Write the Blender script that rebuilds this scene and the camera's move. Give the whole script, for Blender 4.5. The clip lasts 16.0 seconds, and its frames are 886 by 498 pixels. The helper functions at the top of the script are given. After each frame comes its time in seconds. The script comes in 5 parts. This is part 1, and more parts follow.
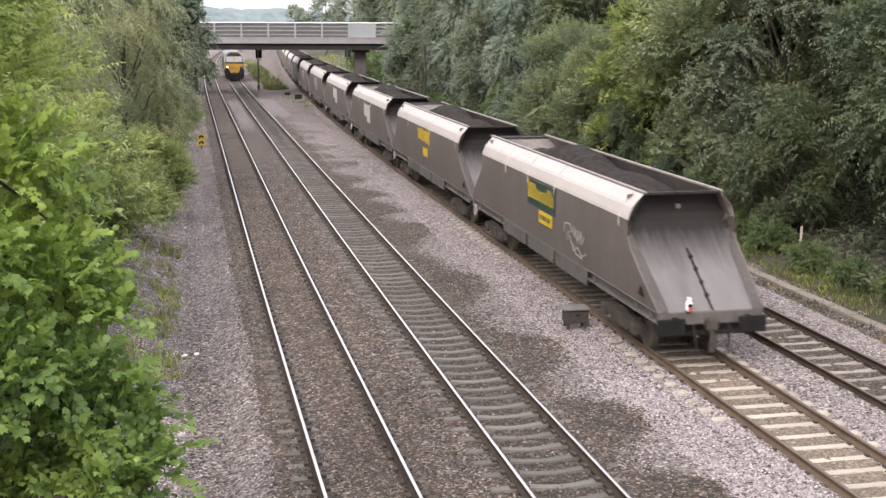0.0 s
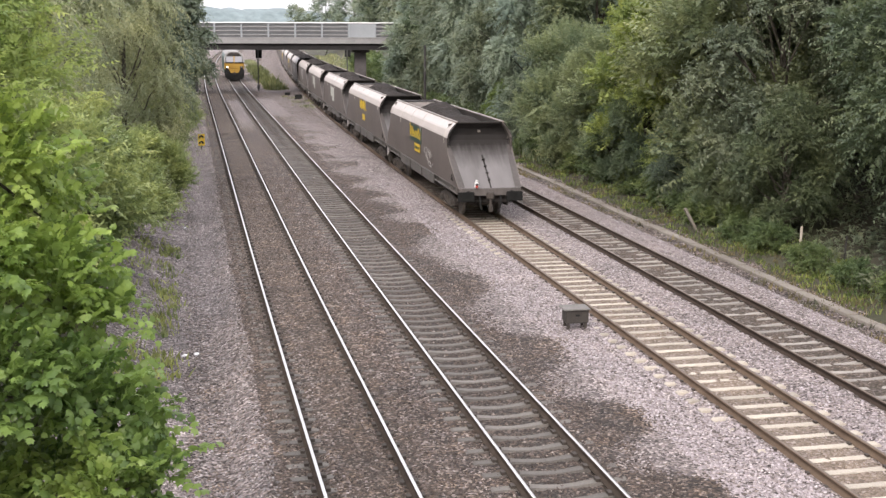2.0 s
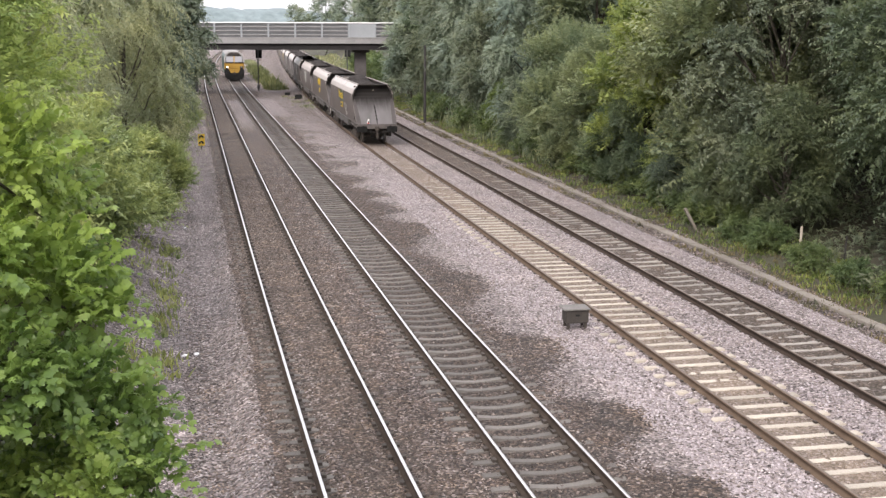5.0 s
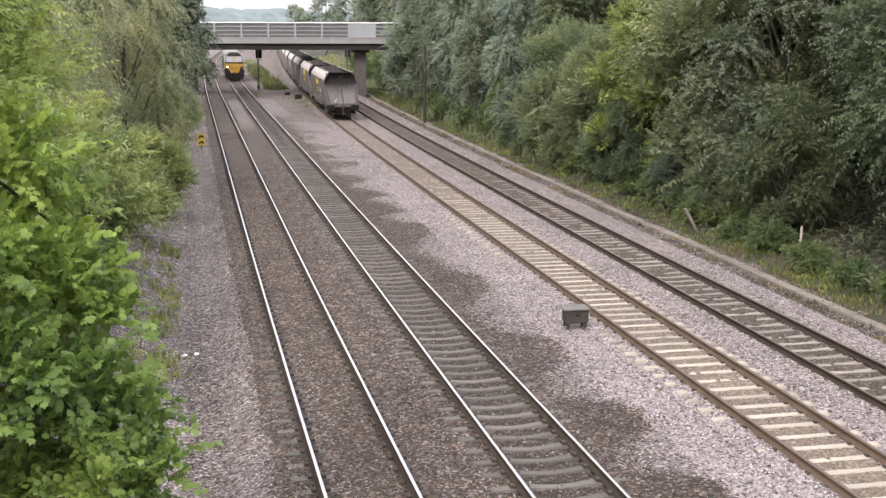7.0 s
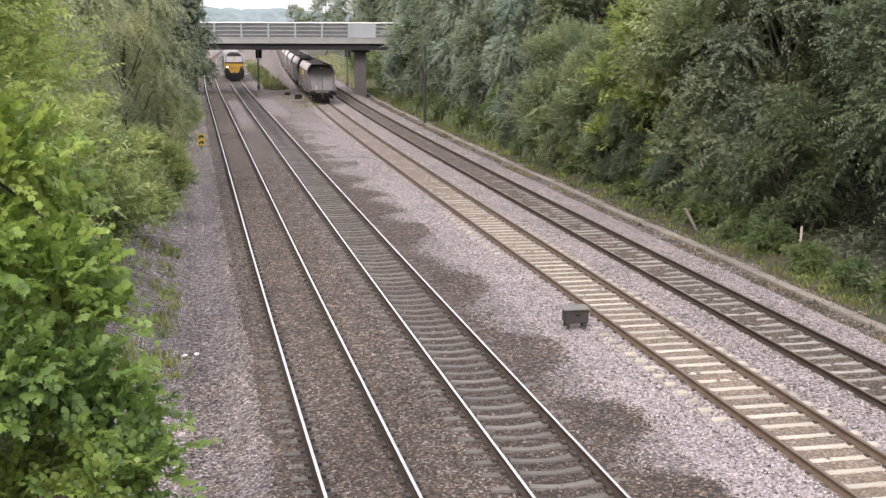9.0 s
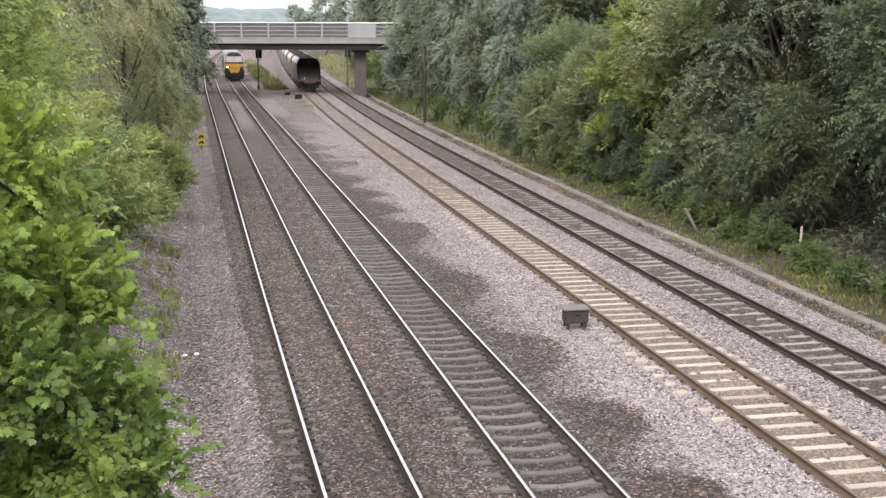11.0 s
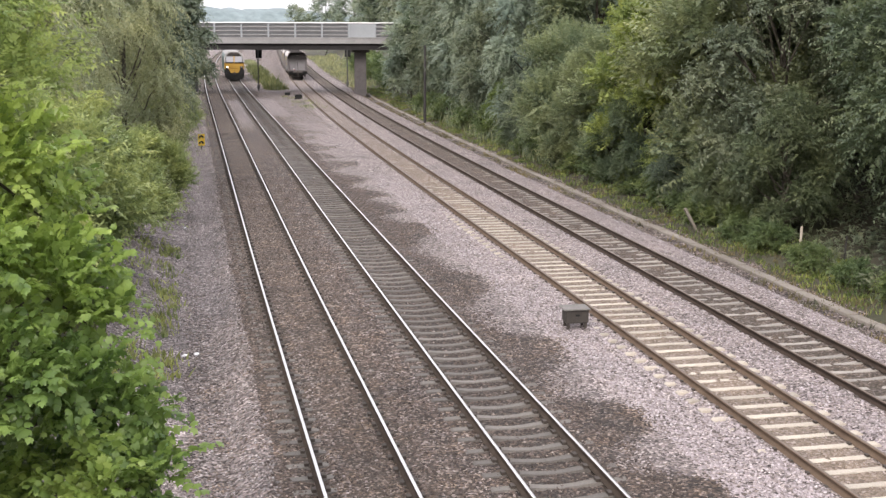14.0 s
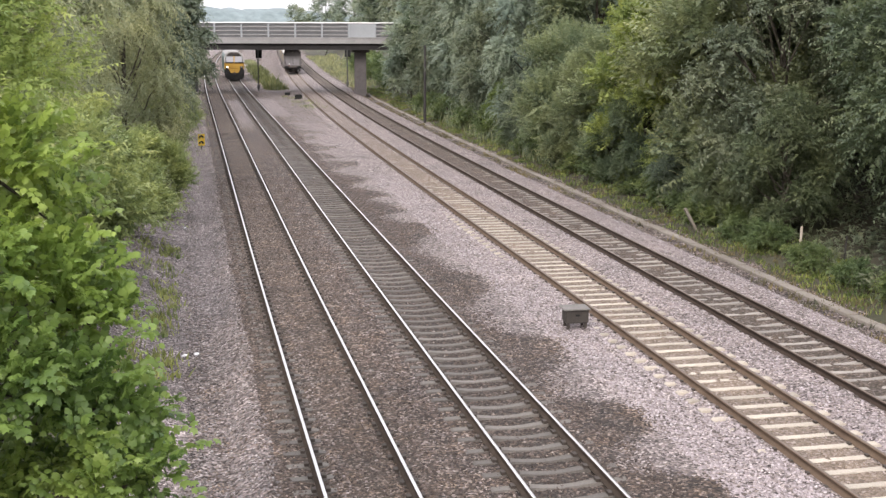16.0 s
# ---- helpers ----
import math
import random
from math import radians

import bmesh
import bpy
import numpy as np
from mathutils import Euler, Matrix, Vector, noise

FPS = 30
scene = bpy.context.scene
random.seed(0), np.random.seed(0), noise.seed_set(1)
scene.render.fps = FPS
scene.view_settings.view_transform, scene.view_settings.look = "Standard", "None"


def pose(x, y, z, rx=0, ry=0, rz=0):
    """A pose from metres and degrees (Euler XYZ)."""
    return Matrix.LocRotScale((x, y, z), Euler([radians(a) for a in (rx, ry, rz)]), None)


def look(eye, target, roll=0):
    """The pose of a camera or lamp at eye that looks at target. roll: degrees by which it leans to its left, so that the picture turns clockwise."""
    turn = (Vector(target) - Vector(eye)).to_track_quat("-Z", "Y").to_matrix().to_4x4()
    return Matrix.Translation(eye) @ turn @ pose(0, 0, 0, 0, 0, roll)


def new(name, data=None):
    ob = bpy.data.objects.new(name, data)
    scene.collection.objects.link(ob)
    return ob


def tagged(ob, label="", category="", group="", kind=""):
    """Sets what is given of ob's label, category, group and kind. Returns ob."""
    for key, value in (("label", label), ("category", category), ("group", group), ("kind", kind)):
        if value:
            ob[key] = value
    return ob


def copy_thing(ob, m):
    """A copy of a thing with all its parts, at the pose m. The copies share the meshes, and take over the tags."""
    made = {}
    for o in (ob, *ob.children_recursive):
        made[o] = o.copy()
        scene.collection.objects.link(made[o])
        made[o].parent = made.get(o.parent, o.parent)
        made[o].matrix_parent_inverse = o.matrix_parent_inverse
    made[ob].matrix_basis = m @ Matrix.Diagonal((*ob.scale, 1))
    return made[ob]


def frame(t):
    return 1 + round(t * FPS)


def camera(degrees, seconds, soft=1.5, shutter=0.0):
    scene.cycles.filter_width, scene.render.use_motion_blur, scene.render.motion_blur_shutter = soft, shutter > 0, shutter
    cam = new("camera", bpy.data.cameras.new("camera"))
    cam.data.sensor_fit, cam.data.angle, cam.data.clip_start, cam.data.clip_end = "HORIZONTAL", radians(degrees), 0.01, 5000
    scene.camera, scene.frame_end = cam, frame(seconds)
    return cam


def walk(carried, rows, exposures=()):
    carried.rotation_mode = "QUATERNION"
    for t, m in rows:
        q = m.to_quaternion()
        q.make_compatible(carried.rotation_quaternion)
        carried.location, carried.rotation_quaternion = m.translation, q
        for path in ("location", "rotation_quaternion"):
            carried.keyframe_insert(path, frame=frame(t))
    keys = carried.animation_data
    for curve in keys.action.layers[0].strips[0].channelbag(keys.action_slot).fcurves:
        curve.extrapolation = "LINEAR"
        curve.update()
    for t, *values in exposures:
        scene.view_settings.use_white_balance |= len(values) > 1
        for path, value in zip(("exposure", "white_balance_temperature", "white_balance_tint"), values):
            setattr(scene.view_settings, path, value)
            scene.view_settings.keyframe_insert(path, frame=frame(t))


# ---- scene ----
# ---- camera: a fixed stand on a bridge over the cutting ----
cam = camera(41.49, 16.0, soft=1.42, shutter=0.5)
STAND = pose(0, 0, 7.49, 79.173, 0, -13.297) @ pose(0, 0, 0, 0, 0, 0.169)
walk(cam, [(0, STAND), (16, STAND)], exposures=[(0, 0.65, 6500, 16.5), (16, 0.65, 6500, 16.5)])

# ---- light: a bright overcast sky ----
SUN_ELEVATION, SUN_AZIMUTH = radians(37), radians(-146)
world = bpy.data.worlds.new("overcast_sky")
scene.world = world
world.use_nodes = True
wn = world.node_tree.nodes
wl = world.node_tree.links
sky = wn.new("ShaderNodeTexSky")
sky.sky_type = "NISHITA"
sky.sun_disc = False
sky.sun_elevation = SUN_ELEVATION
sky.sun_rotation = SUN_AZIMUTH
sky.dust_density = 4.0
clear = wn["Background"]
clear.inputs["Strength"].default_value = 0.05
wl.new(sky.outputs["Color"], clear.inputs["Color"])
cloud = wn.new("ShaderNodeBackground")
cloud.inputs["Color"].default_value = (0.97, 0.985, 1.0, 1)
# an overcast sky is brighter overhead than at the horizon
way_up = wn.new("ShaderNodeSeparateXYZ")
wl.new(wn.new("ShaderNodeTexCoord").outputs["Generated"], way_up.inputs[0])
above = wn.new("ShaderNodeMath")
above.operation, above.use_clamp = "MAXIMUM", True
wl.new(way_up.outputs["Z"], above.inputs[0])
above.inputs[1].default_value = 0.0
glow = wn.new("ShaderNodeMath")
glow.operation = "MULTIPLY_ADD"
wl.new(above.outputs[0], glow.inputs[0])
glow.inputs[1].default_value = 0.85
glow.inputs[2].default_value = 0.78
wl.new(glow.outputs[0], cloud.inputs["Strength"])
both = wn.new("ShaderNodeAddShader")
wl.new(clear.outputs[0], both.inputs[0])
wl.new(cloud.outputs[0], both.inputs[1])
wl.new(both.outputs[0], wn["World Output"].inputs["Surface"])
sun_data = bpy.data.lights.new("sun", "SUN")
sun_data.energy = 1.6
sun_data.angle = radians(16)
sun_data.color = (1.0, 0.95, 0.87)
sun = new("sun", sun_data)
sun.matrix_world = look((math.sin(SUN_AZIMUTH) * 50, math.cos(SUN_AZIMUTH) * 50, 50 * math.tan(SUN_ELEVATION)), (0, 0, 0))


# ---- materials ----
def material(name, rough=0.8, metal=0.0):
    m = bpy.data.materials.new(name)
    m.use_nodes = True
    b = m.node_tree.nodes["Principled BSDF"]
    b.inputs["Roughness"].default_value = rough
    b.inputs["Metallic"].default_value = metal
    return m, m.node_tree.nodes, m.node_tree.links, b


def coords(nodes, links, space="Object", scale=(1, 1, 1)):
    if space == "World":
        src = nodes.new("ShaderNodeNewGeometry").outputs["Position"]
    else:
        src = nodes.new("ShaderNodeTexCoord").outputs[space]
    mp = nodes.new("ShaderNodeMapping")
    mp.inputs["Scale"].default_value = scale
    links.new(src, mp.inputs["Vector"])
    return mp.outputs["Vector"]


def noise_node(nodes, links, vec, scale, detail=4.0, rough=0.6):
    n = nodes.new("ShaderNodeTexNoise")
    n.inputs["Scale"].default_value = scale
    n.inputs["Detail"].default_value = detail
    n.inputs["Roughness"].default_value = rough
    links.new(vec, n.inputs["Vector"])
    return n.outputs["Fac"]


def ramp(nodes, links, fac, stops):
    r = nodes.new("ShaderNodeValToRGB")
    el = r.color_ramp.elements
    while len(el) < len(stops):
        el.new(0.5)
    for e, (p, c) in zip(el, stops):
        e.position = p
        e.color = (*c, 1)
    links.new(fac, r.inputs["Fac"])
    return r.outputs["Color"]


def mix(nodes, links, fac, a, b, mode="MIX"):
    m = nodes.new("ShaderNodeMix")
    m.data_type = "RGBA"
    m.blend_type = mode
    if isinstance(fac, float):
        m.inputs["Factor"].default_value = fac
    else:
        links.new(fac, m.inputs["Factor"])
    for sock, v in ((m.inputs["A"], a), (m.inputs["B"], b)):
        if isinstance(v, tuple):
            sock.default_value = (*v, 1)
        else:
            links.new(v, sock)
    return m.outputs["Result"]


def math_node(nodes, links, op, a, b=0.0, c=None):
    m = nodes.new("ShaderNodeMath")
    m.operation = op
    for i, v in enumerate((a, b, c)):
        if v is None:
            continue
        if isinstance(v, (int, float)):
            m.inputs[i].default_value = v
        else:
            links.new(v, m.inputs[i])
    return m.outputs[0]


def bump(nodes, links, b, height, strength, distance):
    n = nodes.new("ShaderNodeBump")
    n.inputs["Strength"].default_value = strength
    n.inputs["Distance"].default_value = distance
    links.new(height, n.inputs["Height"])
    links.new(n.outputs["Normal"], b.inputs["Normal"])


def worn(name, base, second, rough=0.7, metal=0.0, big=0.8, fine=25.0, amount=0.6, relief=0.004, space="Object", streak=(1, 1, 1), random_tint=0.0, grain=0.23):
    """A painted, dusty or stony surface: two colours mixed at two scales, with fine relief."""
    m, n, l, b = material(name, rough, metal)
    v = coords(n, l, space, streak)
    f1 = noise_node(n, l, v, big, 5)
    f2 = noise_node(n, l, v, fine, 3)
    c = ramp(n, l, f1, [(0.3, base), (0.5 + 0.35 * (1 - amount) + 0.12, second)])
    grain = ramp(n, l, f2, [(0.25, (1 - grain * 1.2,) * 3), (0.75, (1 + grain * 0.8,) * 3)])
    c = mix(n, l, 1.0, c, grain, "MULTIPLY")
    if random_tint:
        r = n.new("ShaderNodeObjectInfo").outputs["Random"]
        t = ramp(n, l, r, [(0, (1 - random_tint,) * 3), (1, (1 + random_tint,) * 3)])
        c = mix(n, l, 1.0, c, t, "MULTIPLY")
    l.new(c, b.inputs["Base Color"])
    bump(n, l, b, f2, 0.6, relief)
    return m


def stones(name):
    """Ballast: broken stone of 3 to 6 cm; old brown stone, pale fresh stone and rust dust by the bed's own attributes."""
    m, n, l, b = material(name, 0.93)
    v = coords(n, l, "World")
    vor = n.new("ShaderNodeTexVoronoi")
    vor.inputs["Scale"].default_value = 20
    l.new(v, vor.inputs["Vector"])
    sep = n.new("ShaderNodeSeparateColor")
    l.new(vor.outputs["Color"], sep.inputs["Color"])
    big = noise_node(n, l, v, 0.55, 5)
    mid = noise_node(n, l, v, 3.0, 4)
    old = ramp(n, l, sep.outputs[0], [(0.0, (0.01, 0.0075, 0.006)), (0.45, (0.042, 0.031, 0.0245)), (0.8, (0.1, 0.075, 0.061)), (1.0, (0.25, 0.21, 0.185))])
    fresh = ramp(n, l, sep.outputs[0], [(0.0, (0.04, 0.033, 0.031)), (0.35, (0.165, 0.139, 0.132)), (0.8, (0.285, 0.245, 0.236)), (1.0, (0.52, 0.465, 0.45))])
    at = n.new("ShaderNodeAttribute")
    at.attribute_name = "fresh"
    stone = math_node(n, l, "MULTIPLY", math_node(n, l, "SUBTRACT", sep.outputs[1], 0.5), 0.95)
    edge = math_node(n, l, "ADD", math_node(n, l, "ADD", at.outputs["Fac"], stone), math_node(n, l, "MULTIPLY", math_node(n, l, "SUBTRACT", mid, 0.5), 1.3))
    edge = ramp(n, l, edge, [(0.3, (0, 0, 0)), (0.7, (1, 1, 1))])
    rust = noise_node(n, l, v, 1.3, 6, 0.75)
    old = mix(n, l, ramp(n, l, rust, [(0.46, (0, 0, 0)), (0.62, (0.8, 0.8, 0.8))]), old, mix(n, l, 1.0, old, (1.5, 1.34, 1.12), "MULTIPLY"))
    old = mix(n, l, ramp(n, l, rust, [(0.3, (0.5, 0.5, 0.5)), (0.45, (0, 0, 0))]), old, mix(n, l, 1.0, old, (0.4, 0.4, 0.42), "MULTIPLY"))
    c = mix(n, l, edge, old, fresh)
    dust = n.new("ShaderNodeAttribute")
    dust.attribute_name = "dust"
    d = math_node(n, l, "MULTIPLY", dust.outputs["Fac"], math_node(n, l, "MULTIPLY_ADD", mid, 0.8, 0.25))
    c = mix(n, l, d, c, (0.195, 0.148, 0.098))
    # darkens the bed between the rails, painting in the shade among the sleepers
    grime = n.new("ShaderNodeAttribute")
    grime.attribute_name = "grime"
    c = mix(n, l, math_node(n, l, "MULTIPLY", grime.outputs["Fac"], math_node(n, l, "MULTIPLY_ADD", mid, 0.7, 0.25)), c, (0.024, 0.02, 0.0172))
    c = mix(n, l, 1.0, c, ramp(n, l, big, [(0.3, (0.8, 0.8, 0.8)), (0.7, (1.18, 1.15, 1.12))]), "MULTIPLY")
    l.new(c, b.inputs["Base Color"])
    h = math_node(n, l, "SUBTRACT", 1.0, vor.outputs["Distance"])
    bump(n, l, b, h, 1.0, 0.065)
    return m


def leafy(name, dark, light, pale, patch=0.7, gloss=0.45, through_light=0.42, by_spray=False):
    """Leaves: one tint a leaf or a spray of leaves, patches a metre wide, light passing through."""
    m, n, l, b = material(name, gloss)
    b.inputs["Specular IOR Level"].default_value = 0.35
    geo = n.new("ShaderNodeNewGeometry")
    v = coords(n, l, "World")
    f = noise_node(n, l, v, patch, 3)
    age = geo.outputs["Random Per Island"]
    low, high = (0.52, 0.62, 0.66), (1.45, 1.34, 1.08)
    if by_spray:
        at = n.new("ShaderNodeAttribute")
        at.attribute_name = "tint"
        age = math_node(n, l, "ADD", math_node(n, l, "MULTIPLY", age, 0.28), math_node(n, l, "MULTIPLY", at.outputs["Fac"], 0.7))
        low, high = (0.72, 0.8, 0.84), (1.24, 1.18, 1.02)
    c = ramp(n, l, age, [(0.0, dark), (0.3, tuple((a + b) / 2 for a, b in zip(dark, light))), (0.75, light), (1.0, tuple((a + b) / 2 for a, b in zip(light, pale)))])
    c = mix(n, l, 1.0, c, ramp(n, l, f, [(0.32, low), (0.68, high)]), "MULTIPLY")
    info = n.new("ShaderNodeObjectInfo").outputs["Random"]
    c = mix(n, l, 1.0, c, ramp(n, l, info, [(0, (0.86, 0.94, 0.96)), (1, (1.08, 1.06, 0.98))]), "MULTIPLY")
    l.new(c, b.inputs["Base Color"])
    tr = n.new("ShaderNodeBsdfTranslucent")
    l.new(mix(n, l, 1.0, c, (1.12, 1.08, 0.95), "MULTIPLY"), tr.inputs["Color"])
    sh = n.new("ShaderNodeMixShader")
    sh.inputs[0].default_value = through_light
    l.new(b.outputs[0], sh.inputs[1])
    l.new(tr.outputs[0], sh.inputs[2])
    l.new(sh.outputs[0], n["Material Output"].inputs["Surface"])
    return m


BALLAST = stones("ballast_stone")
SOIL = worn("bank_soil", (0.05, 0.041, 0.027), (0.046, 0.05, 0.022), 0.95, big=0.5, fine=9, relief=0.05, space="World")
CONCRETE = worn("sleeper_concrete", (0.0853, 0.0759, 0.0654), (0.15, 0.138, 0.122), 0.9, big=1.2, fine=30, random_tint=0.18)
CONCRETE_GREY = worn("worn_grey_sleeper_concrete", (0.078, 0.07, 0.061), (0.145, 0.132, 0.117), 0.9, big=1.2, fine=30, random_tint=0.25)
CONCRETE_MID = worn("grey_sleeper_concrete", (0.19, 0.172, 0.15), (0.277, 0.255, 0.226), 0.9, big=1.2, fine=30, random_tint=0.22)
CONCRETE_NEW = worn("pale_sleeper_concrete", (0.285, 0.25, 0.2), (0.425, 0.385, 0.32), 0.9, big=1.5, fine=30, random_tint=0.18)
CONCRETE_OLD = worn("weathered_concrete", (0.14, 0.122, 0.1), (0.27, 0.243, 0.207), 0.9, big=0.5, fine=12, relief=0.01, space="World")
RAIL_SIDE = worn("rusty_rail_side", (0.042, 0.032, 0.025), (0.075, 0.057, 0.045), 0.85, big=2, fine=40)
RAIL_HEAD = worn("polished_rail_head", (0.6, 0.58, 0.565), (0.71, 0.69, 0.675), 0.38, 0.9, big=0.7, fine=60, relief=0.0005)
RAIL_HEAD_DULL = worn("dull_rail_head", (0.117, 0.0876, 0.0657), (0.175, 0.139, 0.109), 0.6, 0.3, big=0.7, fine=60)
CLIP = worn("rail_clip_steel", (0.0365, 0.0292, 0.0241), (0.0657, 0.0511, 0.0401), 0.8, fine=50)
RAIL_TAN = worn("dusty_tan_rail_side", (0.0818, 0.052, 0.033), (0.131, 0.0907, 0.0597), 0.9, big=2, fine=40)
RAIL_DARK = worn("dark_rail_side", (0.0365, 0.0263, 0.0204), (0.0621, 0.0453, 0.0343), 0.85, big=2, fine=40)
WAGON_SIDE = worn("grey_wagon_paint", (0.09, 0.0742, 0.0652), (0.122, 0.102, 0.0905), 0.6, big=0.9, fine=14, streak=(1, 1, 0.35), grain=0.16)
WAGON_HOOD = worn("pale_hood_paint", (0.38, 0.338, 0.31), (0.46, 0.415, 0.383), 0.42, big=0.9, fine=10, streak=(1, 1, 0.6), grain=0.08)


def darkened_end(name):
    """Grey end sheet with streaks of coal dust from the lip, and shade under the rim painted in by height."""
    m, n, l, b = material(name, 0.6, 0.1)
    v = coords(n, l, "Object", (1, 0.15, 0.12))
    f1 = noise_node(n, l, v, 1.6, 5)
    f2 = noise_node(n, l, v, 7, 4)
    c = ramp(n, l, f1, [(0.3, (0.15, 0.14, 0.135)), (0.62, (0.205, 0.193, 0.189))])
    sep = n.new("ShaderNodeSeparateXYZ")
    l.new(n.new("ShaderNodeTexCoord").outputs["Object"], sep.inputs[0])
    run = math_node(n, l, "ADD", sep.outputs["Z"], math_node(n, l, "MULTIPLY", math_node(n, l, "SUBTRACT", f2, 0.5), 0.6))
    # darkens with height: coal dust, and the rim's shade put into the colour
    coal_shade = ramp(n, l, math_node(n, l, "MULTIPLY_ADD", run, 1.0, -1.95), [(0.0, (0, 0, 0)), (0.45, (0.45, 0.45, 0.45)), (0.85, (0.92, 0.92, 0.92))])
    c = mix(n, l, coal_shade, c, (0.022, 0.019, 0.017))
    l.new(c, b.inputs["Base Color"])
    bump(n, l, b, f2, 0.4, 0.004)
    return m


WAGON_END = darkened_end("streaked_grey_end_sheet")
WAGON_BLACK = worn("coal_and_shade_black_steel", (0.0146, 0.0131, 0.0117), (0.0365, 0.0321, 0.0292), 0.85, big=1.3, fine=12)
WAGON_DUSTED = worn("coal_dusted_end_plate", (0.027, 0.0226, 0.0195), (0.048, 0.041, 0.0355), 0.8, big=1.3, fine=9, streak=(1, 1, 0.3))
WAGON_INSIDE = worn("worn_hopper_lining", (0.1, 0.09, 0.082), (0.2, 0.18, 0.166), 0.85, big=0.7, fine=10)
WAGON_RIM = worn("rubbed_steel_rim", (0.19, 0.161, 0.136), (0.292, 0.255, 0.226), 0.55, 0.2, big=2, fine=14)
BOGIE = worn("grimy_bogie_steel", (0.0352, 0.0299, 0.0264), (0.0748, 0.0651, 0.0563), 0.85, big=3, fine=20)
WHEEL = worn("wheel_steel", (0.0792, 0.0686, 0.0598), (0.15, 0.132, 0.114), 0.6, 0.3, big=3, fine=30)
SOLEBAR = worn("dusty_solebar", (0.07, 0.063, 0.057), (0.115, 0.105, 0.095), 0.75, big=1.5, fine=14)
WAGON_WING = worn("dust_grey_wing_paint", (0.07, 0.0605, 0.0545), (0.1, 0.087, 0.079), 0.65, big=1.2, fine=12, streak=(1, 1, 0.3))
WAGON_SEAM = worn("pale_weld_seam", (0.5, 0.46, 0.42), (0.6, 0.555, 0.51), 0.6, big=3, fine=30)
PATCH = worn("pale_patch_paint", (0.36, 0.365, 0.32), (0.46, 0.46, 0.41), 0.7, big=2, fine=12)
BUFFER = worn("black_greased_buffer", (0.008, 0.0082, 0.0078), (0.018, 0.018, 0.017), 0.9, big=3, fine=20)
BUFFER.node_tree.nodes["Principled BSDF"].inputs["Specular IOR Level"].default_value = 0.15
YELLOW = worn("yellow_paint", (0.48, 0.32, 0.012), (0.58, 0.40, 0.02), 0.5, big=1.5, fine=20, relief=0.001)
LOCO_YELLOW = worn("grimy_yellow_paint", (0.263, 0.146, 0.0183), (0.365, 0.219, 0.0256), 0.5, big=1.5, fine=8, relief=0.001)
CREAM = worn("grimy_cream_paint", (0.19, 0.182, 0.168), (0.27, 0.26, 0.242), 0.6, big=1.2, fine=8, relief=0.001)
GREEN = worn("dark_green_paint", (0.00876, 0.0365, 0.0256), (0.0146, 0.0474, 0.0328), 0.45, big=1.5, fine=20, relief=0.001)
WHITE = worn("white_paint", (0.7, 0.7, 0.68), (0.8, 0.8, 0.78), 0.5, big=1.5, fine=20, relief=0.001)
CHALK = worn("faded_chalk_paint", (0.23, 0.21, 0.2), (0.36, 0.34, 0.325), 0.8, big=3, fine=20, relief=0.001)
RED = worn("red_paint", (0.5, 0.03, 0.02), (0.6, 0.05, 0.03), 0.45, relief=0.001)
BLACK = worn("black_paint", (0.01, 0.01, 0.01), (0.022, 0.022, 0.021), 0.75, relief=0.002)
BLACK.node_tree.nodes["Principled BSDF"].inputs["Specular IOR Level"].default_value = 0.2
CASE_DARK = worn("dark_rusty_case", (0.0292, 0.0248, 0.0204), (0.0511, 0.0438, 0.0365), 0.8, big=3, fine=30, relief=0.002)
CASE_LID = worn("grey_case_lid", (0.114, 0.107, 0.0968), (0.167, 0.158, 0.145), 0.8, big=3, fine=30, relief=0.002)
CASE = worn("grey_green_steel_case", (0.0621, 0.0621, 0.0547), (0.0876, 0.0862, 0.0766), 0.7, big=3, fine=30, relief=0.002)
BRIDGE_PAINT = worn("pale_grey_parapet_paint", (0.226, 0.245, 0.255), (0.277, 0.296, 0.307), 0.6, big=0.6, fine=6, relief=0.001, grain=0.04)
BRIDGE_DARK = worn("dark_grey_infill", (0.073, 0.0766, 0.0803), (0.109, 0.114, 0.117), 0.7, big=0.6, fine=6, relief=0.002, grain=0.08)
BRIDGE_CONCRETE = worn("bridge_concrete", (0.193, 0.193, 0.19), (0.269, 0.265, 0.258), 0.85, big=0.5, fine=4, relief=0.003, grain=0.08)
GIRDER = worn("black_girder", (0.018, 0.0172, 0.0172), (0.034, 0.032, 0.032), 0.75, big=0.6, fine=5, relief=0.004)
PIER = worn("grey_pier", (0.068, 0.062, 0.062), (0.105, 0.097, 0.096), 0.9, big=0.8, fine=6, relief=0.01)
BARK = worn("tree_bark", (0.0438, 0.0365, 0.0277), (0.095, 0.0803, 0.0621), 0.95, big=2, fine=16, relief=0.02, streak=(1, 1, 0.25))
COAL = worn("lump_coal", (0.016, 0.0138, 0.0125), (0.048, 0.041, 0.037), 0.95, big=4, fine=22, relief=0.05)
COAL.node_tree.nodes["Principled BSDF"].inputs["Specular IOR Level"].default_value = 0.12
for dull in (WAGON_END, WAGON_DUSTED, WAGON_BLACK, WAGON_INSIDE, BOGIE, RAIL_SIDE, RAIL_DARK, GIRDER):
    dull.node_tree.nodes["Principled BSDF"].inputs["Specular IOR Level"].default_value = 0.18
